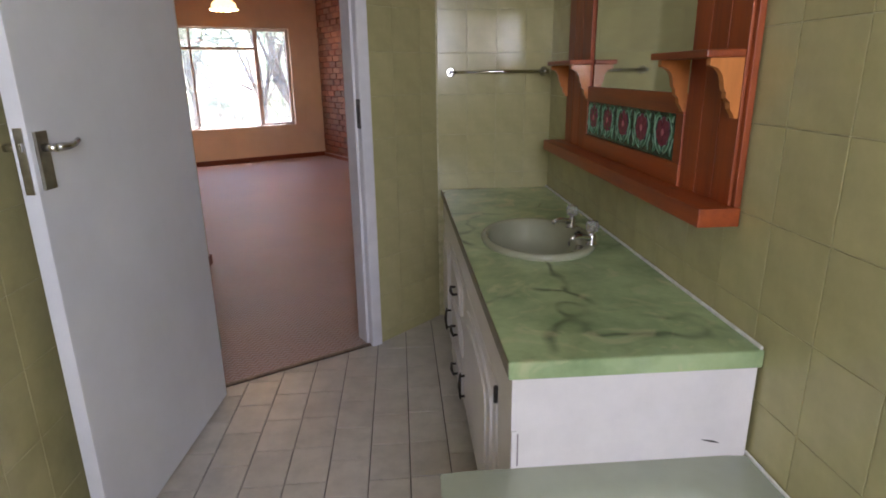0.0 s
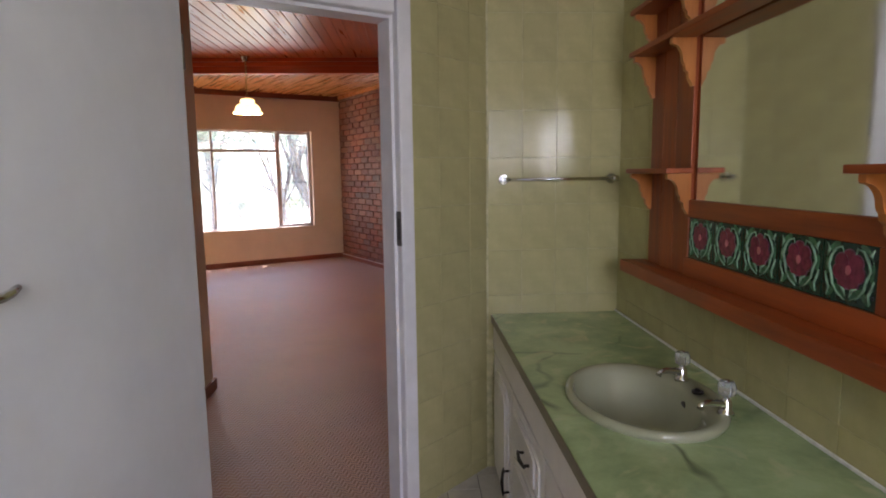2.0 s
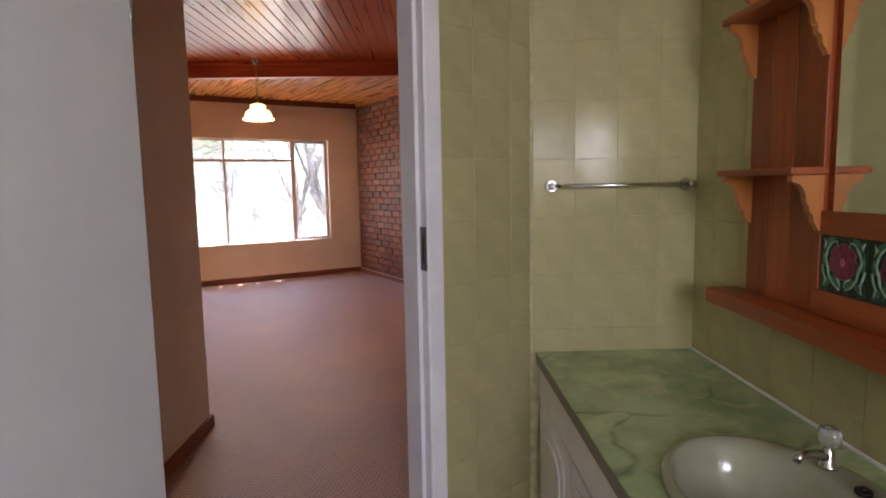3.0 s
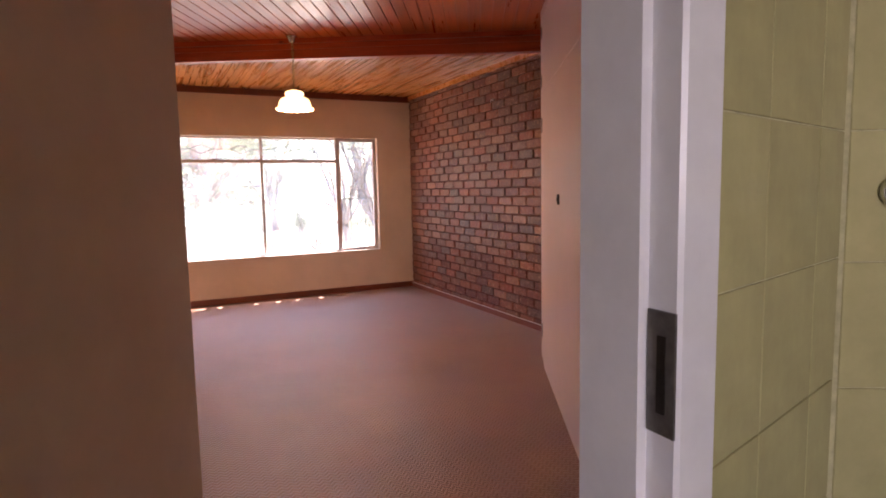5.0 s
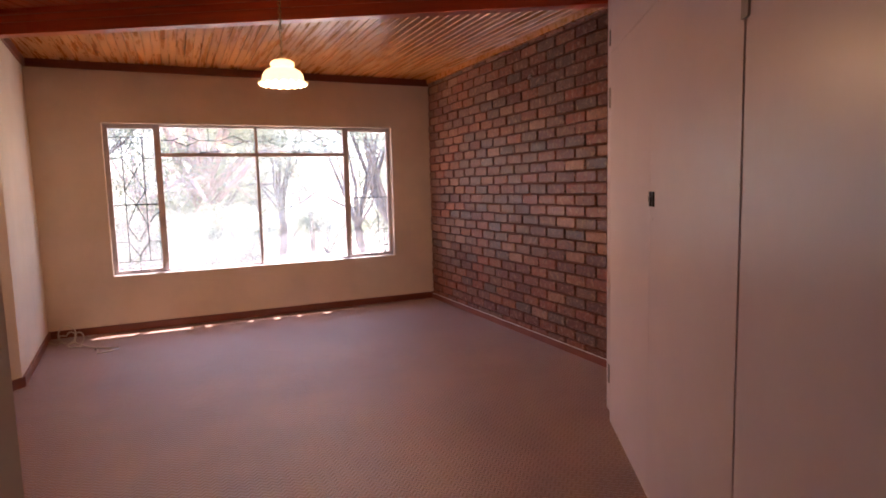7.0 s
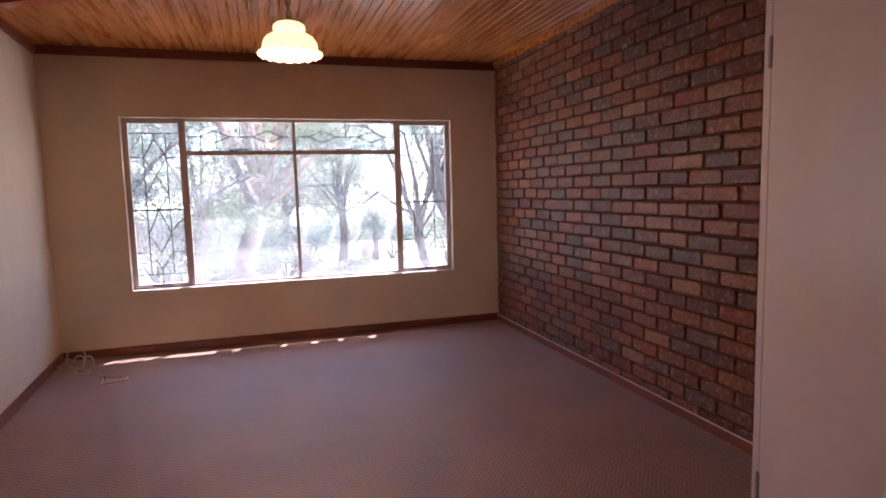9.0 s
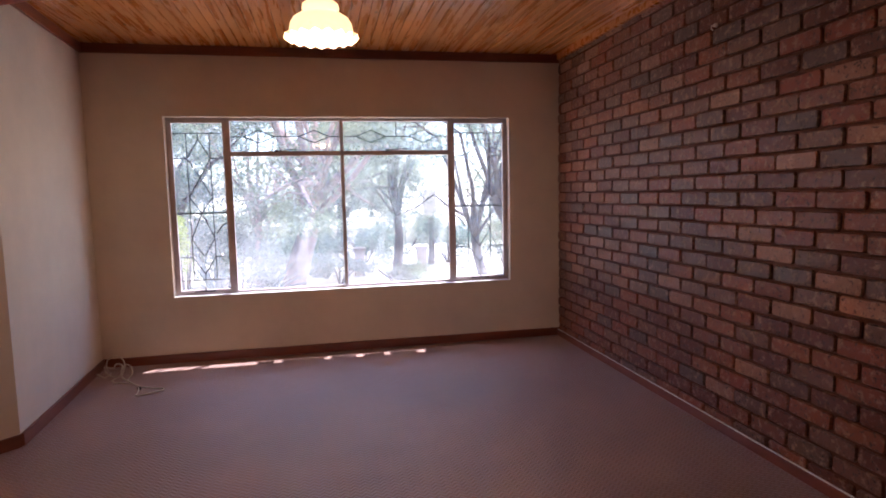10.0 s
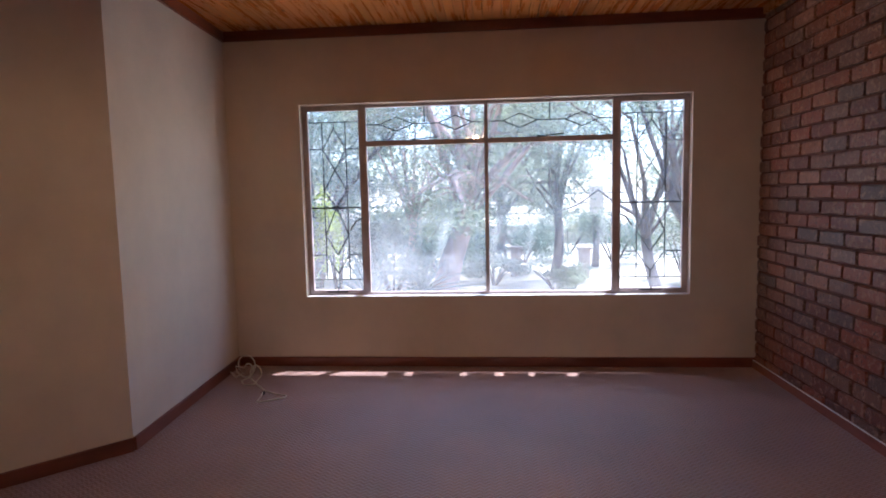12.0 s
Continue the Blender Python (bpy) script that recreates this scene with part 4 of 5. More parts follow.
def mirror_shelf():
    s = thing("mirror_shelf", BATH, "red varnished pine mirror unit with small shelves", "shelf unit")
    back = VAN_U - 0.008
    bf = back - 0.022                           # face of the back boards
    zt = 2.36
    # back boards either side of the mirror, plank by plank
    for n0, n1, k in ((3.035, 3.345, 3), (1.905, 2.165, 3)):
        wd = (n1 - n0) / k
        for i in range(k):
            bm = bmesh.new()
            box(bm, bf, back, n0 + i * wd + 0.0012, n0 + (i + 1) * wd - 0.0012, 1.045, zt, 0.002)
            part("back_board", bm, pine_red, s)
    bm = bmesh.new()
    box(bm, bf + 0.006, back, 1.889, 1.9045, 1.045, zt, 0.002)
    part("side_board", bm, pine_red, s)
    # rails round the tiles and under the mirror
    for z0, z1 in ((1.045, 1.108), (1.243, 1.300)):
        bm = bmesh.new()
        box(bm, bf - 0.006, back, 2.1665, 3.0335, z0, z1, 0.003)
        part("rail", bm, pine_red_flat, s)
    for n0, n1 in ((2.1665, 2.212), (3.012, 3.0335)):
        bm = bmesh.new()
        box(bm, bf - 0.005, back, n0, n1, 1.1085, 1.2425, 0.002)
        part("stile", bm, pine_red, s)
    # mirror and its upright slip
    bm = bmesh.new()
    box(bm, bf + 0.006, back, 2.168, 2.985, 1.3005, 1.93)
    part("mirror", bm, mirror_mat, s, "clear framed mirror glass")
    bm = bmesh.new()
    box(bm, bf + 0.012, back, 2.987, 3.0125, 1.3005, 1.93, 0.001)
    box(bm, bf - 0.003, back, 3.013, 3.0335, 1.3005, 1.93, 0.002)
    part("mirror_slip", bm, pine_red, s)
    # ledge
    bm = bmesh.new()
    box(bm, 0.968, back, 1.885, 3.425, 0.998, 1.044, 0.004)
    part("ledge", bm, pine_red_flat, s)
    # shelves
    f = 0.958
    for n0, n1, z in ((2.995, 3.36, 1.405), (1.906, 2.215, 1.405), (1.906, 3.36, 1.835), (1.906, 3.36, 1.985), (1.906, 3.36, 2.30)):
        bm = bmesh.new()
        box(bm, f, bf - 0.0005, n0, n1, z - 0.018, z, 0.004)
        part("shelf", bm, pine_red_flat, s)
    # brackets
    for z, h in ((1.387, 0.135), (1.817, 0.15)):
        for n in (3.325, 3.010, 2.166, 1.91):
            bm = bmesh.new()
            prism(bm, [(bf - 0.0006 - p, z - 0.0005 + q) for p, q in bracket_profile(bf - f - 0.012, h)], n, n + 0.02, "y")
            part("bracket", bm, pine_gold, s, "golden pine scroll bracket")
    for n in (3.325, 3.010, 2.166, 1.91):
        bm = bmesh.new()
        prism(bm, [(bf - 0.0006 - p, 1.9665 + q) for p, q in bracket_profile(bf - f - 0.012, 0.125)], n, n + 0.02, "y")
        part("bracket", bm, pine_gold, s, "golden pine scroll bracket")
    # five flower tiles
    w = (3.0115 - 2.2125) / 5
    for i in range(5):
        c = 2.2125 + (i + 0.5) * w
        bm = bmesh.new()
        box(bm, bf - 0.001, back - 0.002, c - w / 2 + 0.001, c + w / 2 - 0.001, 1.109, 1.242, 0.002)
        t = part("flower_tile", bm, tile_green, s, "dark green glazed tile with a crimson flower")
        zc, x = 1.182, bf - 0.0012
        bm = bmesh.new()
        rim = bmesh.new()
        for j in range(7):
            a = math.pi / 2 + j * math.pi / 3.5
            pc, pz = c + 0.026 * math.cos(a), zc + 0.002 + 0.025 * math.sin(a)
            oval = [(pc + 0.0185 * math.cos(q * 0.5236), pz + 0.0185 * math.sin(q * 0.5236)) for q in range(12)]
            prism(bm, oval, x - 0.0014 - 0.0002 * j, x, "x")
            prism(rim, [(pc + (p - pc) * 1.16, pz + (q - pz) * 1.16) for p, q in oval], x - 0.0008 - 0.0001 * j, x + 0.0002, "x")
        part("blossom", bm, tile_crimson, t)
        part("petal_rim", rim, tile_plum, t)
        bm = bmesh.new()
        prism(bm, [(c + 0.007 * math.cos(q * 0.785), zc + 0.002 + 0.011 * math.sin(q * 0.785)) for q in range(8)], x - 0.0035, x, "x")
        part("flower_heart", bm, tile_pink, t)
        for k in (-1, 1):
            bm = bmesh.new()
            for wav in ([(0.008, -0.060), (0.030, -0.048), (0.045, -0.030), (0.050, -0.008), (0.060, 0.012), (0.052, 0.034), (0.040, 0.050), (0.022, 0.055), (0.018, 0.043)],
                        [(0.062, -0.058), (0.056, -0.040), (0.064, -0.024), (0.070, -0.006)], [(0.006, -0.052), (0.012, -0.036), (0.026, -0.030)],
                        [(0.066, 0.058), (0.058, 0.046), (0.066, 0.030)]):
                tube(bm, [(x - 0.0005, c + k * p, zc - 0.004 + q * 0.98) for p, q in wav], [0.0045 - 0.0025 * abs(2 * m / (len(wav) - 1) - 1) for m in range(len(wav))], 6)
            part("leaf_scroll", bm, tile_mint, t)
            bm = bmesh.new()                    # broad leaves at the foot and the shoulders
            for pc, pz, la, lb, tilt in ((0.026, -0.046, 0.024, 0.010, 0.5), (0.052, -0.052, 0.016, 0.008, -0.7), (0.046, 0.048, 0.020, 0.008, -0.6), (0.064, 0.004, 0.020, 0.006, 1.5)):
                ct, st = math.cos(tilt), math.sin(tilt)
                ring = [(la * math.cos(q * 0.6283), lb * math.sin(q * 0.6283)) for q in range(10)]
                prism(bm, [(c + k * (pc + p * ct - q * st), zc + pz + p * st + q * ct) for p, q in ring], x - 0.0009, x, "x")
            part("leaf", bm, tile_leaf, t)


tile_green = material("dark_green_glaze", (0.012, 0.045, 0.03), 0.15, 0, 0.3, 40)
tile_crimson = material("crimson_glaze", (0.19, 0.022, 0.055), 0.18, 0, 0.25, 60)
tile_plum = material("plum_glaze", (0.23, 0.09, 0.16), 0.18, 0, 0.25, 60)
tile_leaf = material("leaf_green_glaze", (0.06, 0.17, 0.09), 0.18, 0, 0.3, 60)
tile_pink = material("pink_glaze", (0.5, 0.12, 0.16), 0.18, 0, 0.1, 60)
tile_mint = material("mint_glaze", (0.19, 0.33, 0.23), 0.18, 0, 0.25, 60)
mirror_shelf()


# ---- towel rail ----
def towel_rail():
    t = thing("towel_rail", BATH @ pose(0, TOWEL_N - 0.007, 1.365), "chrome towel rail on the tiled wall", "towel rail")
    bm = bmesh.new()
    rod(bm, (0.545, -0.055, 0), (1.035, -0.055, 0), 0.0085, seg=14)
    part("bar", bm, chrome, t)
    for u in (0.545, 1.035):
        bm = bmesh.new()
        rod(bm, (u, 0, 0), (u, -0.008, 0), 0.024, 0.020, 18)
        rod(bm, (u, -0.008, 0), (u, -0.066, 0), 0.010, seg=14)
        rod(bm, (u - 0.012, -0.055, 0), (u + 0.012, -0.055, 0), 0.013, seg=14)
        part("post", bm, chrome, t)


towel_rail()


# ---- bath ----
def bath():
    b = thing("bathtub", BATH, "green-grey enamel bath built in beside the vanity", "bathtub")
    u0, u1, n0, n1, zt = 0.33, VAN_U - 0.004, 0.02, CN0 + 0.001, 0.474
    bm = bmesh.new()
    rows = [(0.0, zt), (0.055, zt + 0.002), (0.07, zt - 0.004), (0.085, zt - 0.03), (0.12, zt - 0.30), (0.17, zt - 0.36)]
    rings = []
    cu, cn, hu, hn = (u0 + u1) / 2, (n0 + n1) / 2, (u1 - u0) / 2, (n1 - n0) / 2
    for ins, z in rows:
        e = 90 if ins < 0.01 else 5
        ring = []
        for i in range(72):
            a = 6.28318 * i / 72
            c, s = math.cos(a), math.sin(a)
            r = (abs(c) ** e + abs(s) ** e) ** (-1 / e)
            ring.append(bm.verts.new((cu + (hu - ins) * r * c, cn + (hn - ins * 1.3) * r * s, z)))
        rings.append(ring)
    for p, q in zip(rings, rings[1:]):
        for i in range(72):
            f = bm.faces.new((p[i], p[(i + 1) % 72], q[(i + 1) % 72], q[i]))
            f.smooth = True
    bm.faces.new(rings[-1])
    part("tub", bm, bath_enamel, b)
    bm = bmesh.new()
    box(bm, u0 + 0.012, u0 + 0.03, n0 + 0.01, n1 - 0.002, 0.0, zt - 0.003)
    box(bm, u0 + 0.03, u1, n1 - 0.02, n1 - 0.002, 0.0, zt - 0.003)
    part("apron", bm, tile_wall, b)
    bm = bmesh.new()
    box(bm, VAN_U - 0.013, VAN_U - 0.007, n0, n1 + 0.004, zt + 0.001, zt + 0.010, 0.003)
    part("sealant", bm, white_caulk, b, "white sealant bead along the wall")


bath()


# ---- wardrobe along the passage ----
def wardrobe():
    w = thing("built_in_wardrobe", BATH, "pale painted built-in wardrobe lining the passage", "wardrobe")
    u0, u1, n0, n1 = 0.375, 0.98, 3.87, 7.245
    bm = bmesh.new()
    box(bm, u0 + 0.022, u1, n0, n1, 0.08, CEIL - 0.003)
    box(bm, u0 + 0.05, u1, n0, n1 - 0.012, 0.004, 0.08)
    part("body", bm, cup_paint, w)
    bm = bmesh.new()
    box(bm, u0 + 0.012, u0 + 0.0495, n0, n1 - 0.03, 0.006, 0.082, 0.002)
    part("plinth", bm, cup_paint, w)
    zs = 2.062
    leaves = ((3.875, 4.6738), (4.6742, 5.436), (5.460, 6.3365), (6.3375, 7.163))
    for a, b in leaves:
        bm = bmesh.new()
        box(bm, u0, u0 + 0.02, a, b, 0.084, zs - 0.002, 0.0012)
        d = part("door", bm, cup_paint, w)
        bm = bmesh.new()
        box(bm, u0, u0 + 0.02, a, b, zs + 0.002, CEIL - 0.05, 0.0025)
        top = part("top_door", bm, cup_paint, w)
        hn = a - 0.004 if a in (3.875, 5.460) else b + 0.004
        for z in (0.25, 1.775):
            bm = bmesh.new()
            box(bm, u0 - 0.006, u0 + 0.004, hn - 0.013, hn + 0.013, z, z + 0.105, 0.002)
            part("hinge", bm, hinge_paint, d)
        for z in (2.10, 2.44):
            bm = bmesh.new()
            box(bm, u0 - 0.006, u0 + 0.004, hn - 0.010, hn + 0.010, z, z + 0.08, 0.002)
            part("hinge", bm, hinge_paint, top)
    bm = bmesh.new()
    box(bm, u0 + 0.004, u0 + 0.021, 5.4385, 5.4575, 0.082, CEIL - 0.05)
    part("stile", bm, cup_paint, w)
    bm = bmesh.new()
    box(bm, u0, u0 + 0.0215, 7.172, n1 - 0.002, 0.084, CEIL - 0.05, 0.002)
    part("end_stile", bm, cup_paint, w)
    bm = bmesh.new()
    box(bm, u0 - 0.002, u0 + 0.021, n0, n1 - 0.004, CEIL - 0.048, CEIL - 0.004, 0.003)
    part("fascia", bm, cup_paint, w)
    bm = bmesh.new()
    box(bm, u0 - 0.007, u0 - 0.0002, 6.312, 6.332, 1.276, 1.336, 0.001)
    box(bm, u0 - 0.007, u0 - 0.0002, 6.268, 6.291, 1.276, 1.336, 0.001)
    box(bm, u0 - 0.013, u0 - 0.0002, 6.284, 6.320, 1.296, 1.316, 0.001)
    part("latch", bm, dark_metal, w, "small dark slide latch")
    bm = bmesh.new()
    rod(bm, (u0 - 0.0003, 4.655, 1.20), (u0 - 0.010, 4.655, 1.20), 0.007, 0.009, 12)
    part("knob", bm, steel, w, "small dull metal knob")
    for n, z in ((4.70, 1.30), (4.70, 1.276), (4.635, 1.30), (4.635, 1.276), (6.29, 1.225)):
        bm = bmesh.new()
        rod(bm, (u0 - 0.0005, n, z), (u0 + 0.002, n, z), 0.0026, seg=8)
        part("screw_hole", bm, hinge_paint, w)


wardrobe()


# ---- pendant lamp ----
LAMP = (2.375, 7.445)


def pendant():
    p = thing("pendant_lamp", pose(LAMP[0], LAMP[1], 0), "lit opal glass pendant lamp with a frilled rim on a chain", "lamp")
    bm = bmesh.new()
    lathe(bm, [(0.0, CEIL), (0.046, CEIL), (0.046, CEIL - 0.010), (0.036, CEIL - 0.018), (0.027, CEIL - 0.050), (0.018, CEIL - 0.056), (0.0, CEIL - 0.058)], 24)
    part("ceiling_rose", bm, chrome, p)
    z, i = CEIL - 0.047, 0
    while z > 2.243:
        bm = bmesh.new()
        pts = []
        for j in range(12):
            a = 6.28318 * j / 12
            x, h = 0.010 * math.cos(a), 0.0175 * math.sin(a)
            pts.append((x, 0, z - 0.014 + h) if i % 2 else (0, x, z - 0.014 + h))
        tube(bm, pts, 0.0027, 6, True)
        part("chain_link", bm, brass, p)
        z -= 0.026
        i += 1
    bm = bmesh.new()
    tube(bm, [(0.002, 0, CEIL - 0.045), (0.008, 0.004, 2.5), (-0.006, 0.003, 2.38), (0.0, 0, 2.213)], 0.0018, 6)
    part("flex", bm, dark_metal, p)
    bm = bmesh.new()
    lathe(bm, [(0.0, 2.234), (0.016, 2.231), (0.022, 2.216), (0.036, 2.212), (0.037, 2.206)], 20)
    part("gallery", bm, brass, p)

    def frill(i, a):
        return (0.006 * math.cos(18 * a), 0.007 * math.cos(18 * a)) if i in (0, 14) else ((0.003 * math.cos(18 * a), 0.004 * math.cos(18 * a)) if i in (1, 13) else (0, 0))
    out = [(0.152, 2.058), (0.147, 2.066), (0.135, 2.076), (0.131, 2.095), (0.126, 2.118), (0.113, 2.138), (0.090, 2.153), (0.072, 2.160), (0.070, 2.167), (0.077, 2.178), (0.074, 2.195), (0.058, 2.207), (0.036, 2.213)]
    prof = out
    bm = bmesh.new()
    lathe(bm, prof, 72, frill)
    lathe(bm, [(r - 0.004, z - 0.002) for r, z in prof], 72, frill)
    part("shade", bm, shade_glass, p, "glowing cream opal glass shade")
    bm = bmesh.new()
    lathe(bm, [(0.0, 2.087), (0.018, 2.094), (0.026, 2.112), (0.024, 2.137), (0.014, 2.162), (0.012, 2.192), (0.0, 2.192)], 20)
    part("bulb", bm, bulb_glow, p)
    lamp = new("lamp_light", bpy.data.lights.new("lamp_light", "POINT"))
    lamp.data.energy, lamp.data.color, lamp.data.shadow_soft_size = 5.5, (1.0, 0.62, 0.30), 0.03
    lamp.location = (LAMP[0], LAMP[1], 2.057)


brass = material("aged_brass", (0.45, 0.30, 0.13), 0.3, 1.0, 0.2, 30)
bulb_glow = glow("glowing_bulb", (1.0, 0.75, 0.4), 6.0, (0.9, 0.9, 0.85))
pendant()


# ---- small things in the bedroom ----
def cable_coil():
    c = thing("cable_coil", pose(0, 0, 0.006), "loose cream cable coiled on the carpet", "cable")
    bm = bmesh.new()
    pts = [(0.47, 9.97, 0.006), (0.54, 9.88, 0.02), (0.614, 9.80, 0.006)]
    for i in range(15):                       # two loops that stand up from the floor
        a = -2.2 - i * 0.52
        pts.append((0.695 + 0.072 * math.cos(a), 9.84 - 0.004 * i, 0.094 + 0.082 * math.sin(a)))
    for i in range(9):
        a = 2.9 - i * 0.5
        pts.append((0.735 + 0.04 * math.cos(a), 9.78 - 0.006 * i, 0.075 + 0.05 * math.sin(a)))
    pts += [(0.70, 9.70, 0.012), (0.747, 9.636, 0.006), (0.82, 9.63, 0.006)]
    for i in range(10):
        a = -0.9 + i * 0.55
        pts.append((0.80 + 0.036 * math.cos(a), 9.76 - 0.006 * i, 0.066 + 0.056 * math.sin(a)))
    pts += [(0.86, 9.62, 0.006), (0.96, 9.50, 0.006), (1.08, 9.43, 0.008), (1.145, 9.41, 0.008), (1.15, 9.38, 0.006), (1.09, 9.335, 0.006), (1.01, 9.285, 0.006), (0.985, 9.29, 0.008), (0.985, 9.36, 0.012), (0.965, 9.44, 0.016)]
    tube(bm, pts, 0.006, 6)
    part("cord", bm, cable_skin, c)
    bm = bmesh.new()
    box(bm, 0.953, 0.977, 9.44, 9.458, 0.0, 0.02, 0.003)
    part("plug", bm, dark_metal, c, "small dark cable end")


cable_coil()
bm = bmesh.new()
rod(bm, (BRICK_X - 0.012, 7.855, 2.296), (BRICK_X - 0.03, 7.855, 2.296), 0.012, 0.009, 12)
tube(bm, [(BRICK_X - 0.03, 7.855, 2.296), (BRICK_X - 0.045, 7.855, 2.29), (BRICK_X - 0.045, 7.855, 2.275), (BRICK_X - 0.035, 7.855, 2.268)], 0.004, 6)
solid("wall_hook", bm, white_caulk, None, "small white hook on the brick wall", "hook")


# ---- assumed bathroom window, out of view, and its added lamp ----
def assumed_bath_window():
    m = wall_bath_back.matrix_world
    win = thing("window_2", m, "unseen bathroom window assumed for its daylight", "window", kind="structure")
    a, b, lo, hi = BW
    bm = bmesh.new()
    for x0, x1, z0, z1 in ((a, b, lo, lo + 0.03), (a, b, hi - 0.03, hi), (a, a + 0.03, lo + 0.03, hi - 0.03), (b - 0.03, b, lo + 0.03, hi - 0.03), ((a + b) / 2 - 0.02, (a + b) / 2 + 0.02, lo + 0.03, hi - 0.03)):
        box(bm, x0, x1, 0.03, 0.07, z0, z1, 0.002)
    part("window_frame", bm, window_steel, win)
    for x0, x1 in ((a + 0.03, (a + b) / 2 - 0.02), ((a + b) / 2 + 0.02, b - 0.03)):
        bm = bmesh.new()
        box(bm, x0, x1, 0.05, 0.054, lo + 0.03, hi - 0.03)
        part("pane", bm, pane_glass, win)
    # area lamp added in the unseen opening to light the bathroom
    lamp = new("assumed_bath_daylight", bpy.data.lights.new("assumed_bath_daylight", "AREA"))
    lamp.data.shape, lamp.data.size, lamp.data.size_y = "RECTANGLE", b - a - 0.06, hi - lo - 0.06
    lamp.data.energy, lamp.data.color = 7.2, (0.94, 0.94, 1.0)
    c = m @ Vector(((a + b) / 2, 0.09, (lo + hi) / 2))
    inward = (m.to_3x3() @ Vector((0, -1, 0))).normalized()
    lamp.matrix_world = look(c, c + inward)


assumed_bath_window()

# ---- garden ----
ground_mat = material("dry_pale_ground", (0.50, 0.46, 0.38), 0.9, 0, 0.25, 0.7, 0.5, 12, (0.22, 0.23, 0.14))
bark = material("grey_brown_bark", (0.085, 0.068, 0.066), 0.9, 0, 0.35, 4, 0.9, 18)
bark_pale = material("pale_pinkish_bark", (0.46, 0.33, 0.29), 0.85, 0, 0.3, 3, 0.8, 14)
roof_metal = material("unseen_eave_paint", (0.5, 0.47, 0.42), 0.7, 0, 0.1, 3)
post_brick = material("pinkish_post_brick", (0.36, 0.29, 0.25), 0.85, 0, 0.2, 8, 0.5, 30)
garden_wall_mat = material("pale_garden_wall", (0.6, 0.55, 0.47), 0.85, 0, 0.12, 1.0, 0.3, 20)


def leaf_material(name, colour, shine):
    mat = material(name, colour, 0.5, 0, 0.35, 1.4)
    nodes, link = mat.node_tree.nodes, mat.node_tree.links.new
    bsdf = nodes["Principled BSDF"]
    tr = nodes.new("ShaderNodeBsdfTranslucent")
    tr.inputs["Color"].default_value = (*shine, 1)
    mix = nodes.new("ShaderNodeMixShader")
    mix.inputs[0].default_value = 0.5
    link(bsdf.outputs[0], mix.inputs[1])
    link(tr.outputs[0], mix.inputs[2])
    link(mix.outputs[0], nodes["Material Output"].inputs[0])
    return mat


leaf_green = leaf_material("grey_green_leaf", (0.12, 0.15, 0.11), (0.36, 0.42, 0.28))
leaf_blue = leaf_material("dark_blue_green_leaf", (0.09, 0.13, 0.11), (0.24, 0.33, 0.26))
leaf_lime = leaf_material("lime_leaf", (0.16, 0.22, 0.04), (0.4, 0.5, 0.08))
GZ = -0.25
bm = bmesh.new()
prism(bm, [(-600, BACK_Y + 0.22), (600, BACK_Y + 0.22), (600, 900), (-600, 900)], GZ - 0.3, GZ)
solid("ground", bm, ground_mat, None, "dry pale garden ground under the trees", "ground", kind="structure")
bm = bmesh.new()
# unseen eave, its edge set to leave a thin sun strip indoors
prism(bm, [(BACK_Y - 0.05, CEIL + 0.16), (10.595, 2.50), (10.595, 2.55), (BACK_Y - 0.05, CEIL + 0.24)], -4.5, 7.5, "x")
edge = 2.40                                     # made-up eave tiles, gaps placed to let sun spots onto the carpet
for gap, wide in ((2.53, 0.07), (2.95, 0.06), (3.22, 0.07), (3.47, 0.05), (3.76, 0.08), (8.0, 0.1)):
    box(bm, edge, gap, 10.5952, 10.68, 2.50, 2.53)
    edge = gap + wide
prism(bm, [(-4.5, -1.2), (7.5, -1.2), (7.5, BACK_Y + 0.2), (-4.5, BACK_Y + 0.2)], CEIL + 0.10, CEIL + 0.16)
solid("roof_eave", bm, roof_metal, None, "unseen roof with an eave added to shape the sunlight", "roof", kind="structure")


def leaf_cloud(bm, rng, centre, radii, count, size):
    for _ in range(count):
        d = Vector((rng.gauss(0, 1), rng.gauss(0, 1), rng.gauss(0, 1)))
        d = d.normalized() * (rng.random() ** 0.45)
        c = Vector(centre) + Vector((d.x * radii[0], d.y * radii[1], d.z * radii[2]))
        a = Vector((rng.uniform(-1, 1), rng.uniform(-1, 1), rng.uniform(-0.9, 0.5))).normalized()
        b = a.cross(Vector((rng.uniform(-1, 1), rng.uniform(-1, 1), rng.uniform(-1, 1)))).normalized()
        s = size * rng.uniform(0.6, 1.3)
        v = [bm.verts.new(c - a * s), bm.verts.new(c + b * s * 0.38), bm.verts.new(c + a * s), bm.verts.new(c - b * s * 0.38)]
        bm.faces.new(v)


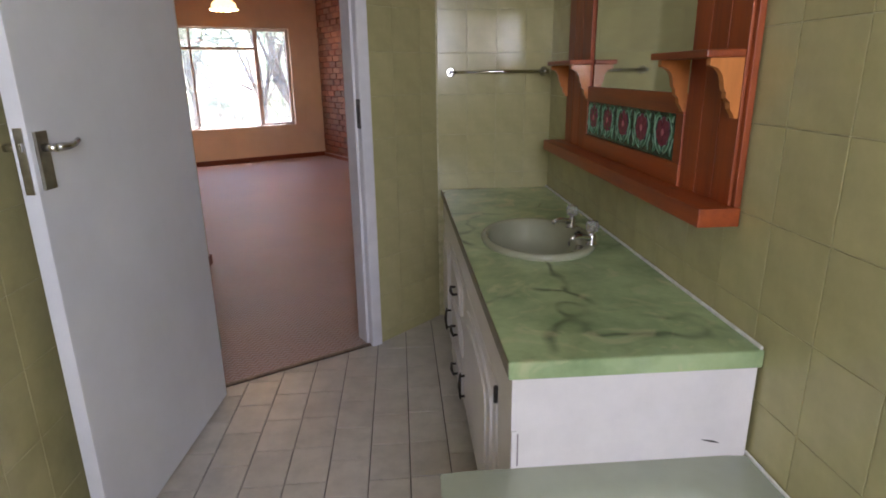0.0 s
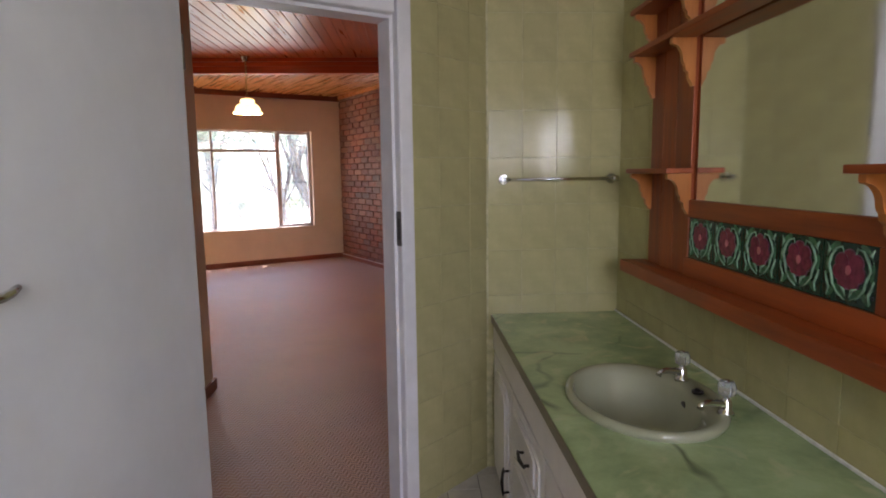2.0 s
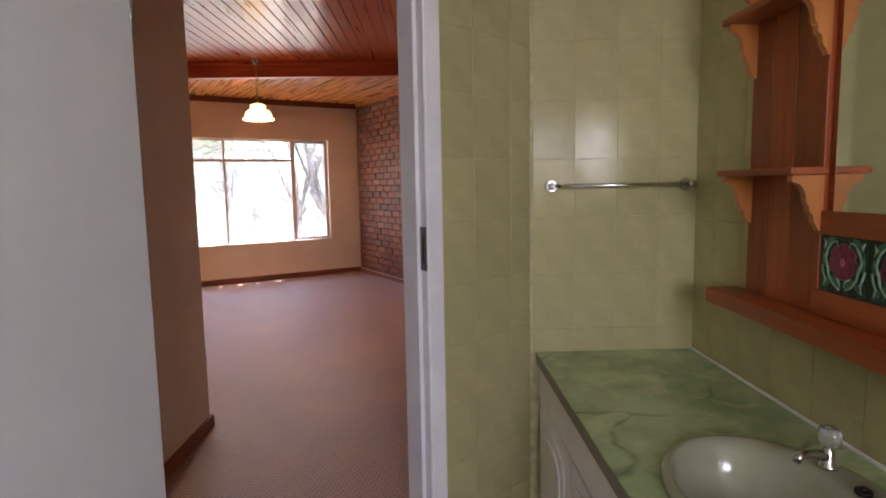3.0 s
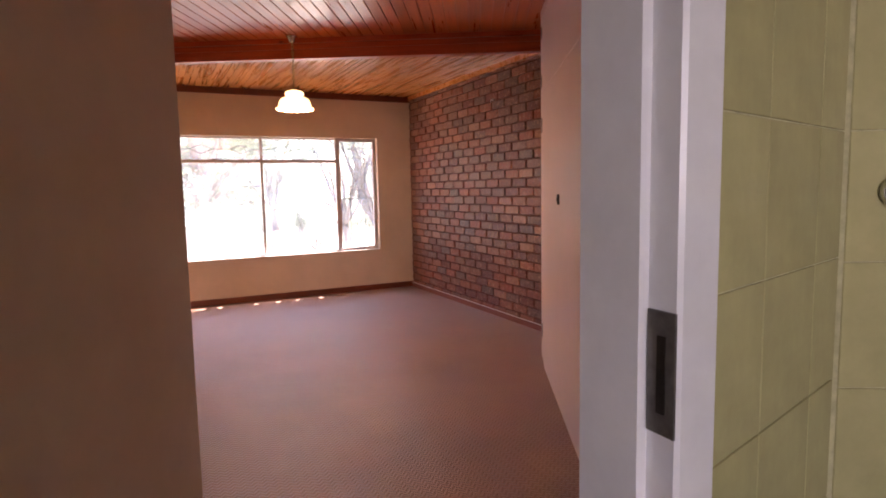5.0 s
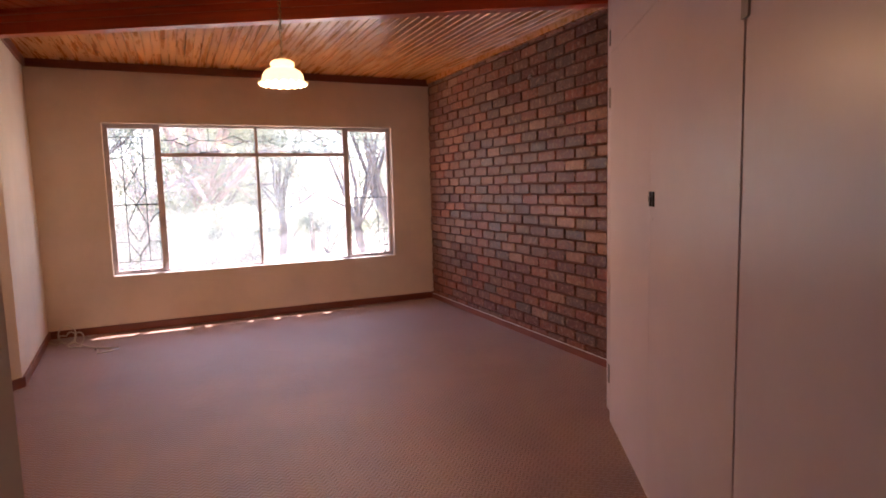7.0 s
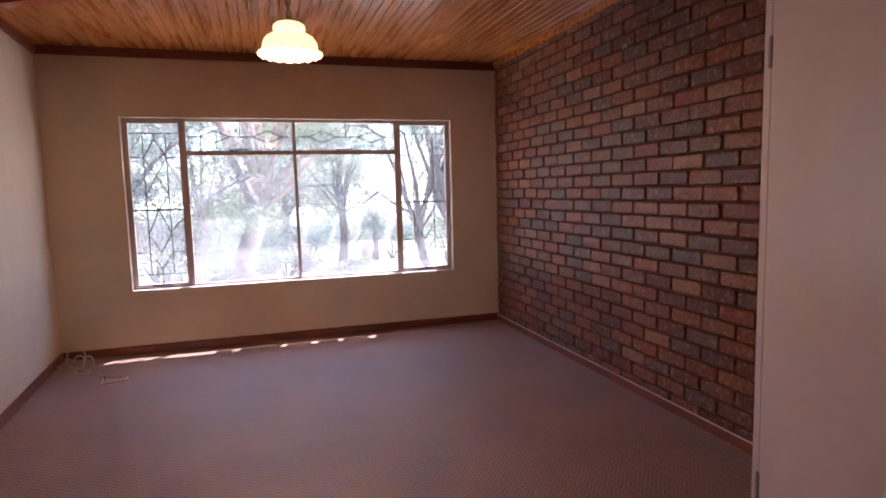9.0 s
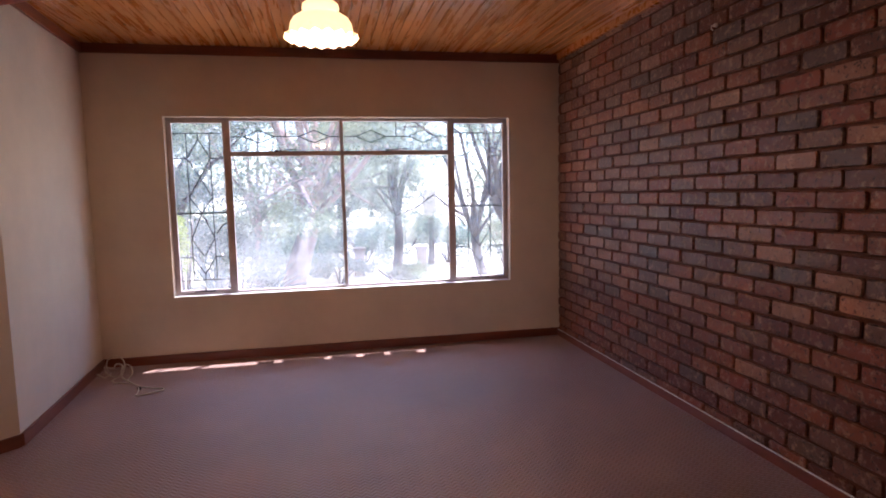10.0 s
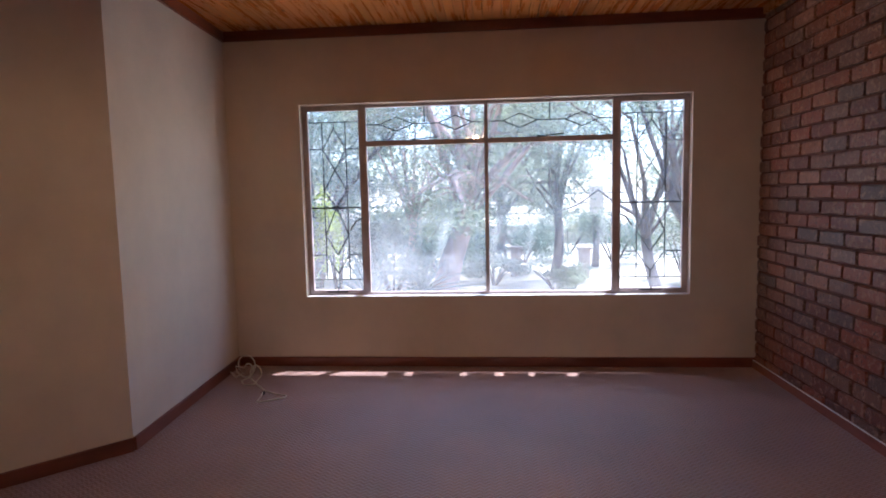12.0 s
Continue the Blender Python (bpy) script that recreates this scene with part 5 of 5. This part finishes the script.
def tree(name, x, y, height, r, lean, label, seed, bark_mat, leaves, clumps=14, spread=2.0, fork=0.35, per=190, size=0.075, low=0.5, flat=0.55):
    """A tapered trunk that forks into limbs, and a broken crown of small leaves at their ends."""
    rng = random.Random(seed)
    t = thing(name, pose(x, y, GZ), label, "tree", "garden trees")
    bm = bmesh.new()
    trunk = [Vector((lean[0] * s + 0.06 * math.sin(5 * s + seed), lean[1] * s + 0.05 * math.cos(4 * s + seed), -0.15 + s * height * fork)) for s in [i / 6 for i in range(7)]]
    tube(bm, trunk, [r * (1.25 - 0.55 * i / 6) for i in range(7)], 10)
    top = trunk[-1]
    tips = []
    for i in range(clumps):
        a = 6.28318 * (i + rng.random() * 0.8) / clumps
        rad = spread * rng.uniform(0.35, 1.0)
        end = top + Vector((rad * math.cos(a), rad * math.sin(a), height * (1 - fork) * rng.uniform(low - 0.35, 1.0)))
        mid = (top + end) / 2 + Vector((rng.uniform(-0.25, 0.25), rng.uniform(-0.25, 0.25), 0.25))
        base = trunk[rng.choice((4, 5, 6))]
        pts = [base, base.lerp(mid, 0.5) + Vector((rng.uniform(-0.08, 0.08), rng.uniform(-0.08, 0.08), 0)), mid, mid.lerp(end, 0.6) + Vector((rng.uniform(-0.1, 0.1), 0, rng.uniform(-0.1, 0.1))), end]
        r0 = r * rng.uniform(0.3, 0.6)
        tube(bm, pts, [r0, r0 * 0.75, r0 * 0.5, r0 * 0.3, 0.01], 7)
        for k in range(3):
            tw = mid.lerp(end, rng.uniform(0.2, 0.9))
            e2 = tw + Vector((rng.uniform(-0.6, 0.6), rng.uniform(-0.6, 0.6), rng.uniform(-0.15, 0.5)))
            tube(bm, [tw, (tw + e2) / 2 + Vector((0, 0, 0.06)), e2], [r0 * 0.25, r0 * 0.15, 0.005], 5)
            tips.append(e2)
        tips.append(end)
    part("trunk", bm, bark_mat, t)
    bm = bmesh.new()
    for tip in tips:
        q = rng.uniform(0.28, 0.6)
        leaf_cloud(bm, rng, tip, (q * 1.1, q * 1.1, q * flat * 1.3), int(per * 1.6), size * 0.58)
    part("crown", bm, leaves, t)
    return t


tree("garden_tree", 1.80, 15.3, 5.2, 0.18, (0.45, 0.2), "leaning tree with a stout pale pinkish trunk", 4, bark_pale, leaf_green, 15, 2.3, 0.40, 150, 0.07, 0.12)
tree("garden_tree", 1.25, 15.8, 4.4, 0.07, (-0.1, 0.1), "slim tree with a pale forked stem", 9, bark_pale, leaf_green, 12, 1.5, 0.36, 130, 0.06, 0.15)
tree("garden_tree", 3.75, 16.6, 4.6, 0.085, (0.05, 0.1), "slender grey tree with a full crown", 12, bark, leaf_green, 11, 1.6, 0.42, 230, 0.06, 0.1)
tree("garden_tree", 4.85, 13.6, 4.8, 0.075, (-0.25, 0.1), "dark branching tree close to the window", 21, bark, leaf_blue, 8, 1.9, 0.34, 130, 0.055, 0.2)
tree("garden_tree", 5.75, 13.4, 4.8, 0.10, (-0.85, 0.0), "dark tree with a leaning twin stem", 25, bark, leaf_blue, 8, 1.8, 0.36, 140, 0.055, 0.2)
tree("garden_tree", -0.60, 15.6, 4.0, 0.12, (0.2, 0.1), "shady tree with dense dark leaves", 31, bark, leaf_blue, 15, 1.9, 0.3, 170, 0.07, 0.1)
tree("garden_tree", -2.4, 19.5, 5.0, 0.2, (0.2, 0.1), "tall far tree with a broad crown", 33, bark, leaf_green, 14, 2.8, 0.3, 220, 0.09, 0.1)
tree("garden_tree", 9.2, 21.0, 5.0, 0.2, (-0.2, 0.1), "tall far tree with a broad crown", 35, bark, leaf_green, 14, 2.8, 0.3, 220, 0.09, 0.1)
tree("garden_tree", 2.7, 22.0, 5.2, 0.15, (0.2, 0.1), "tall far tree with a broad crown", 37, bark, leaf_green, 16, 3.2, 0.3, 220, 0.09, 0.1)


def shrub(x, y, w, h, mat, label, seed, count=2400, size=0.042):
    rng = random.Random(seed)
    s = thing("shrub", pose(x, y, GZ), label, "shrub", "garden shrubs")
    bm = bmesh.new()
    for i in range(7):
        a = rng.uniform(0, 6.28)
        tube(bm, [(0, 0, -0.05), (0.2 * w * math.cos(a), 0.2 * w * math.sin(a), 0.4 * h), (0.45 * w * math.cos(a), 0.45 * w * math.sin(a), 0.8 * h)], [0.02, 0.014, 0.005], 5)
    part("stem", bm, bark, s)
    bm = bmesh.new()
    for i in range(9):
        leaf_cloud(bm, rng, (rng.uniform(-0.5, 0.5) * w, rng.uniform(-0.4, 0.4) * w, rng.uniform(0.3, 0.85) * h), (0.28 * w, 0.28 * w, 0.25 * h), count // 9, size)
    part("foliage", bm, mat, s)


shrub(0.42, 13.6, 0.45, 1.75, leaf_lime, "sunlit lime green shrub", 41, 1000)
shrub(-0.3, 13.2, 1.2, 1.5, leaf_blue, "dark leafy garden shrub", 42)
shrub(1.05, 14.4, 1.2, 1.2, leaf_blue, "dark leafy garden shrub", 43)
shrub(0.2, 16.8, 1.6, 1.6, leaf_blue, "dark leafy garden shrub", 44)
shrub(2.9, 17.6, 1.5, 0.9, leaf_blue, "low dark garden shrub", 45)
shrub(3.3, 19.0, 1.5, 1.1, leaf_blue, "low dark garden shrub", 46)
shrub(2.2, 18.2, 1.4, 0.8, leaf_blue, "low dark garden shrub", 47)
shrub(5.9, 16.0, 1.2, 1.4, leaf_green, "grey-green leafy garden shrub", 48)
shrub(7.4, 17.5, 1.5, 1.6, leaf_green, "grey-green leafy garden shrub", 49)

shrub(1.6, 16.9, 1.5, 0.9, leaf_blue, "low dark garden shrub", 50)
shrub(0.9, 18.6, 1.8, 1.5, leaf_green, "grey-green leafy garden shrub", 51)
shrub(4.5, 20.6, 1.8, 1.2, leaf_green, "grey-green leafy garden shrub", 52)
shrub(5.2, 18.4, 1.3, 1.1, leaf_blue, "low dark garden shrub", 53)
shrub(3.6, 15.2, 0.8, 0.4, leaf_green, "low grey-green garden shrub", 54, 1200)
shrub(2.6, 15.8, 0.9, 0.45, leaf_blue, "low dark garden shrub", 55, 1200)


def agave(x, y, seed, h):
    """A rosette of stiff, tapering, channelled leaves."""
    rng = random.Random(seed)
    p = thing("agave", pose(x, y, GZ), "blue-grey spiky agave plant in the garden", "agave", "garden agaves")
    for i in range(26):
        a, up = i * 2.39996, 0.25 + 0.75 * i / 26
        l = h * rng.uniform(0.85, 1.15)
        out, side = Vector((math.cos(a), math.sin(a), 0)), Vector((-math.sin(a), math.cos(a), 0))
        bm, rows = bmesh.new(), []
        for s in (0.0, 0.25, 0.5, 0.75, 1.0):
            c = out * l * s * (1.25 - up) + Vector((0, 0, 0.05 + l * s * up - 0.18 * l * s * s))
            w = 0.055 * (1 - s) ** 0.7 + 0.002
            rows.append([bm.verts.new(c - side * w), bm.verts.new(c - Vector((0, 0, w * 0.5))), bm.verts.new(c + side * w), bm.verts.new(c + Vector((0, 0, 0.004 - w * 0.2)))])
        for q, k in zip(rows, rows[1:]):
            for j in range(4):
                bm.faces.new((q[j], q[(j + 1) % 4], k[(j + 1) % 4], k[j]))
        bmesh.ops.recalc_face_normals(bm, faces=bm.faces)
        part("leaf", bm, agave_skin, p)


agave_skin = material("blue_grey_agave_leaf", (0.20, 0.27, 0.27), 0.45, 0, 0.2, 3)
agave(0.75, 14.1, 61, 1.15)
agave(1.45, 14.9, 62, 0.95)


def palm(x, y):
    rng = random.Random(8)
    p = thing("garden_palm", pose(x, y, GZ), "small palm with drooping fronds", "palm")
    bm = bmesh.new()
    tube(bm, [(0, 0, -0.1), (0.03, 0, 0.5), (0, 0.02, 1.05)], [0.09, 0.07, 0.06], 8)
    part("trunk", bm, bark, p)
    for i in range(13):
        a = 6.28318 * i / 13 + rng.uniform(-0.2, 0.2)
        d, l, up = Vector((math.cos(a), math.sin(a), 0)), rng.uniform(0.6, 0.85), rng.uniform(0.2, 0.6)
        pts = [Vector((0, 0, 1.05)) + d * l * s + Vector((0, 0, up * s - 0.95 * s * s)) for s in (0, 0.25, 0.5, 0.75, 1.0)]
        bm = bmesh.new()
        tube(bm, pts, [0.012, 0.01, 0.008, 0.006, 0.003], 5)
        side = d.cross(Vector((0, 0, 1)))
        for k in range(14):
            s = 0.2 + 0.8 * k / 14
            c = Vector((0, 0, 1.05)) + d * l * s + Vector((0, 0, up * s - 0.95 * s * s))
            for g in (-1, 1):
                e = c + side * g * 0.2 * (1.1 - s * 0.6) + d * 0.08 - Vector((0, 0, 0.07))
                w = d * 0.012
                bm.faces.new((bm.verts.new(c - w), bm.verts.new(c + w), bm.verts.new(e)))
        part("frond", bm, leaf_green, p)


palm(4.75, 18.2)


def garden_fence():
    f = thing("garden_fence", pose(0, 24.0, GZ), "pale rendered garden wall with posts and rails", "fence")
    bm = bmesh.new()
    box(bm, -14, 18, 0, 0.2, -0.1, 0.55, 0.01)
    part("base_wall", bm, garden_wall_mat, f)
    for i in range(9):
        bm = bmesh.new()
        box(bm, -13.9 + i * 3.9, -13.5 + i * 3.9, -0.1, 0.3, -0.1, 1.75, 0.02)
        part("post", bm, garden_wall_mat, f)
    for z in (0.9, 1.2, 1.5):
        bm = bmesh.new()
        box(bm, -13.9, 17.7, 0.07, 0.12, z, z + 0.05, 0.005)
        part("rail", bm, garden_wall_mat, f)


garden_fence()
for gx, gy in ((3.03, 16.9), (4.28, 16.65)):
    bm = bmesh.new()
    box(bm, -0.10, 0.10, -0.10, 0.10, -0.1, 0.52, 0.01)
    box(bm, -0.13, 0.13, -0.13, 0.13, 0.5205, 0.57, 0.01)
    solid("garden_post", bm, post_brick, pose(gx, gy, GZ), "short pinkish brick garden post", "post", "garden posts")
rng = random.Random(77)
bm = bmesh.new()
for i in range(40):
    leaf_cloud(bm, rng, (rng.uniform(-16, 22), rng.uniform(26, 34), rng.uniform(0.3, 3.5)), (1.6, 1.2, 1.2), 90, 0.16)
solid("far_trees", bm, leaf_green, None, "pale far belt of trees beyond the garden", "trees", kind="stuff")


# ---- tiles and bricks ----
def frustum(w, h, d, inset):
    """A tile face: base at y = 0, face at y = d, edges drawn in."""
    bm = bmesh.new()
    lo = [bm.verts.new((x, 0, z)) for x, z in ((0, 0), (w, 0), (w, h), (0, h))]
    hi = [bm.verts.new((x, d, z)) for x, z in ((inset, inset), (w - inset, inset), (w - inset, h - inset), (inset, h - inset))]
    mid = [bm.verts.new((x, d * 0.8, z)) for x, z in ((inset * 0.25, inset * 0.25), (w - inset * 0.25, inset * 0.25), (w - inset * 0.25, h - inset * 0.25), (inset * 0.25, h - inset * 0.25))]
    for i in range(4):
        k = (i + 1) % 4
        bm.faces.new((lo[i], mid[i], mid[k], lo[k]))
        bm.faces.new((mid[i], hi[i], hi[k], mid[k]))
    bm.faces.new(hi[::-1])
    bmesh.ops.recalc_face_normals(bm, faces=bm.faces)
    return bm


def brick_face(w, h, d, rng):
    """A worn brick face: uneven outline with rubbed corners, edges falling back to the joint."""
    bm = bmesh.new()
    c = 0.009

    def ring(ins, y, wob):
        x0, x1, z0, z1 = ins, w - ins, ins, h - ins
        pts = [(x0 + c, z0), (w / 2, z0), (x1 - c, z0), (x1, z0 + c), (x1, z1 - c), (x1 - c, z1), (w / 2, z1), (x0 + c, z1), (x0, z1 - c), (x0, z0 + c)]
        return [bm.verts.new((x + rng.uniform(-wob, wob), y, z + rng.uniform(-wob, wob))) for x, z in pts]
    rings = [ring(0.0, 0.0, 0.0), ring(0.001, d * 0.62, 0.0022), ring(0.0042, d, 0.0024)]
    for p, q in zip(rings, rings[1:]):
        for i in range(10):
            f = bm.faces.new((p[i], q[i], q[(i + 1) % 10], p[(i + 1) % 10]))
            f.smooth = False
    bm.faces.new(rings[2][::-1])
    bmesh.ops.recalc_face_normals(bm, faces=bm.faces)
    return bm


def lay_tiles(parent, x0, x1, z0, z1, ox, oz, pw, ph, side, loose=True, skip=None):
    """Wall tiles between x0 and x1 along a wall, z0 to z1 up it. side = 1: on its left."""
    cache, gap, joined = {}, 0.0022, bmesh.new()
    i0, i1 = math.floor((x0 - ox) / pw), math.ceil((x1 - ox) / pw)
    k0, k1 = math.floor((z0 - oz) / ph), math.ceil((z1 - oz) / ph)
    for i in range(i0, i1):
        for k in range(k0, k1):
            a, b = max(x0, ox + i * pw), min(x1, ox + (i + 1) * pw)
            c, d = max(z0, oz + k * ph), min(z1, oz + (k + 1) * ph)
            if b - a < 0.012 or d - c < 0.012 or (skip and skip(a, b, c, d)):
                continue
            w, h = round(b - a - gap, 4), round(d - c - gap, 4)
            m = Matrix.Translation((a, 0.0, c)) if side > 0 else Matrix.Translation((b - gap, 0.0, c)) @ Matrix.Diagonal((-1, -1, 1, 1))
            if loose:
                if (w, h) not in cache:
                    cache[(w, h)] = mesh_of("tile", frustum(w, h, 0.0025, 0.0012), tile_wall)
                piece("tile", cache[(w, h)], parent, m)
            else:
                t = frustum(w, h, 0.0025, 0.0012)
                bmesh.ops.transform(t, matrix=m, verts=t.verts)
                tmp = bpy.data.meshes.new("t")
                t.to_mesh(tmp)
                t.free()
                joined.from_mesh(tmp)
                bpy.data.meshes.remove(tmp)
    if not loose:
        ob = part("tiling", joined, tile_wall, parent)
        tagged(ob, kind="stuff")
    else:
        joined.free()


TP, TH, TZ = 0.154, 0.208, 1.462
ZT = 2.56
lay_tiles(wall_vanity, 1.40, TOWEL_N - BACK_N, 0.0, ZT, 1.59 - BACK_N, 1.243, 0.184, TH, 1, True, lambda a, b, c, d: (a > 1.75 - BACK_N and d < 0.72))
lay_tiles(wall_vanity, 0, 1.398, 0.0, ZT, 1.59 - BACK_N, 1.243, 0.184, TH, 1, False)
lay_tiles(wall_towel, 0.0, VAN_U - 0.468, 0.0, ZT, VAN_U - 0.475 - 4 * TP, TZ, TP, TH, 1, True, lambda a, b, c, d: d < 0.70)
lay_tiles(wall_side, 0.002, 0.472, 0.0, ZT, 0.162, TZ, 0.194, 0.20, -1)
lay_tiles(wall_door, DOOR_X0 + 0.75, DOOR_X1 + 0.75, DOOR_H + 0.002, ZT, 1.958 + 0.75, TZ, TP, 0.20, -1, False)
lay_tiles(wall_door, 0.0, DOOR_X0 + 0.75 - 0.002, 0.0, ZT, 1.958 + 0.75, TZ, TP, 0.20, -1, False)
lay_tiles(wall_bath_left, 0.0, 3.5, 0.0, ZT, 0.02, TZ, TP, TH, -1, False)
for x0, x1, z0, z1 in ((0.0, BW[0] - 0.002, 0.0, ZT), (BW[1] + 0.002, VAN_U - LEFT_U, 0.0, ZT), (BW[0], BW[1], 0.0, BW[2] - 0.002), (BW[0], BW[1], BW[3] + 0.002, ZT)):
    lay_tiles(wall_bath_back, x0, x1, z0, z1, 0.02, TZ, TP, TH, -1, False)

# floor tiles, every second lane shifted by half
floor_tiles = bpy.data.objects["floor_bathroom"]
a = radians(ANGLE)
lane, k = LEFT_U, 0
ox = -0.028
cache = {}
rng = random.Random(5)
i0 = math.floor((LEFT_U - ox) / 0.1465)
for i in range(i0, math.ceil((0.56 - ox) / 0.1465)):
    u0, u1 = max(LEFT_U, ox + i * 0.1465), min(0.56, ox + (i + 1) * 0.1465)
    off = {0: 2.86, 1: 2.941, 2: 2.742}.get(i % 3, 2.8) % 0.205
    for j in range(-4, 20):
        n0, n1 = off + j * 0.205, off + (j + 1) * 0.205
        if n0 < -0.75 or (u0 > 0.40 and n1 < 1.74):
            continue
        poly = [(u0 + 0.002, n0 + 0.002), (u1 - 0.002, n0 + 0.002), (u1 - 0.002, n1 - 0.002), (u0 + 0.002, n1 - 0.002)]
        # cut along the door wall and the short wall
        if BATH.to_3x3()[0][0] * (u0 + u1) / 2 + BATH.to_3x3()[0][1] * (n0 + n1) / 2 < DOOR_X1:
            poly = clip(poly, math.sin(a), math.cos(a), DOOR_Y - 0.001)
        else:
            d = Vector((SIDE_Q[0] - DOOR_X1, SIDE_Q[1] - DOOR_Y)).normalized()
            poly = clip(poly, -d.y * math.cos(a) + d.x * math.sin(a), d.y * math.sin(a) + d.x * math.cos(a), -d.y * DOOR_X1 + d.x * DOOR_Y - 0.001)
        if len(poly) < 3 or u1 - u0 < 0.01:
            continue
        bm = bmesh.new()
        c = (sum(p[0] for p in poly) / len(poly), sum(p[1] for p in poly) / len(poly))
        lo = [bm.verts.new((p[0], p[1], -0.006)) for p in poly]
        hi = [bm.verts.new((p[0], p[1], -0.0005)) for p in poly]
        top = [bm.verts.new((p[0] + (c[0] - p[0]) * 0.02, p[1] + (c[1] - p[1]) * 0.02, 0.001)) for p in poly]
        for q in range(len(poly)):
            z = (q + 1) % len(poly)
            bm.faces.new((lo[q], lo[z], hi[z], hi[q]))
            bm.faces.new((hi[q], hi[z], top[z], top[q]))
        bm.faces.new(top)
        bmesh.ops.recalc_face_normals(bm, faces=bm.faces)
        piece("tile", mesh_of("tile", bm, tile_floor), floor_tiles, BATH)

# bricks: the 300 nearest singly, the rest joined
PITCH, COURSE = 0.2565, 0.0907
rng = random.Random(6)
kinds = []
for i in range(14):
    kinds.append(mesh_of("brick", brick_face(PITCH - 0.013, COURSE - 0.013, 0.014, rng), brick_mat))
m_in = wall_brick.matrix_world.inverted()
rest, made = bmesh.new(), 0
z = 1.2887 - 16 * COURSE
row = 0
cells = []
while z < CEIL - 0.02:
    y = 7.911 + (0.125 if row % 2 else 0.0) - 12 * PITCH
    while y < BACK_Y - 0.02:
        if y + PITCH > 5.7:
            cells.append((y, z))
        y += PITCH
    z += COURSE
    row += 1
for y, z in cells:
    y1, z1 = min(y + PITCH, BACK_Y), min(z + COURSE, CEIL)
    if z1 < 0.02 or y1 - y < 0.04 or z1 - z < 0.03:
        continue
    full = y1 - y > PITCH - 0.001 and z1 - z > COURSE - 0.001 and z > -0.02
    # wall x runs from the window wall back, left of it is outside
    m = Matrix.Translation((BACK_Y - y - 0.008 + rng.uniform(-0.003, 0.003), 0.0, z + 0.008 + rng.uniform(-0.002, 0.002))) @ Matrix.Diagonal((-1, -1, 1, 1)) @ pose(0, rng.uniform(-0.003, 0.005), 0, 0, rng.uniform(-0.6, 0.6), rng.uniform(-0.7, 0.7))
    if full and 6.2 < y < 9.4 and 0.3 < z < 2.45 and made < 300:
        piece("brick", rng.choice(kinds), wall_brick, m)
        made += 1
    else:
        bm = brick_face(y1 - y - 0.013, z1 - z - 0.013, 0.014, rng)
        bmesh.ops.transform(bm, matrix=m, verts=bm.verts)
        tmp = bpy.data.meshes.new("t")
        bm.to_mesh(tmp)
        bm.free()
        rest.from_mesh(tmp)
        bpy.data.meshes.remove(tmp)
ob = part("brickwork", rest, brick_mat, wall_brick)
tagged(ob, kind="stuff")
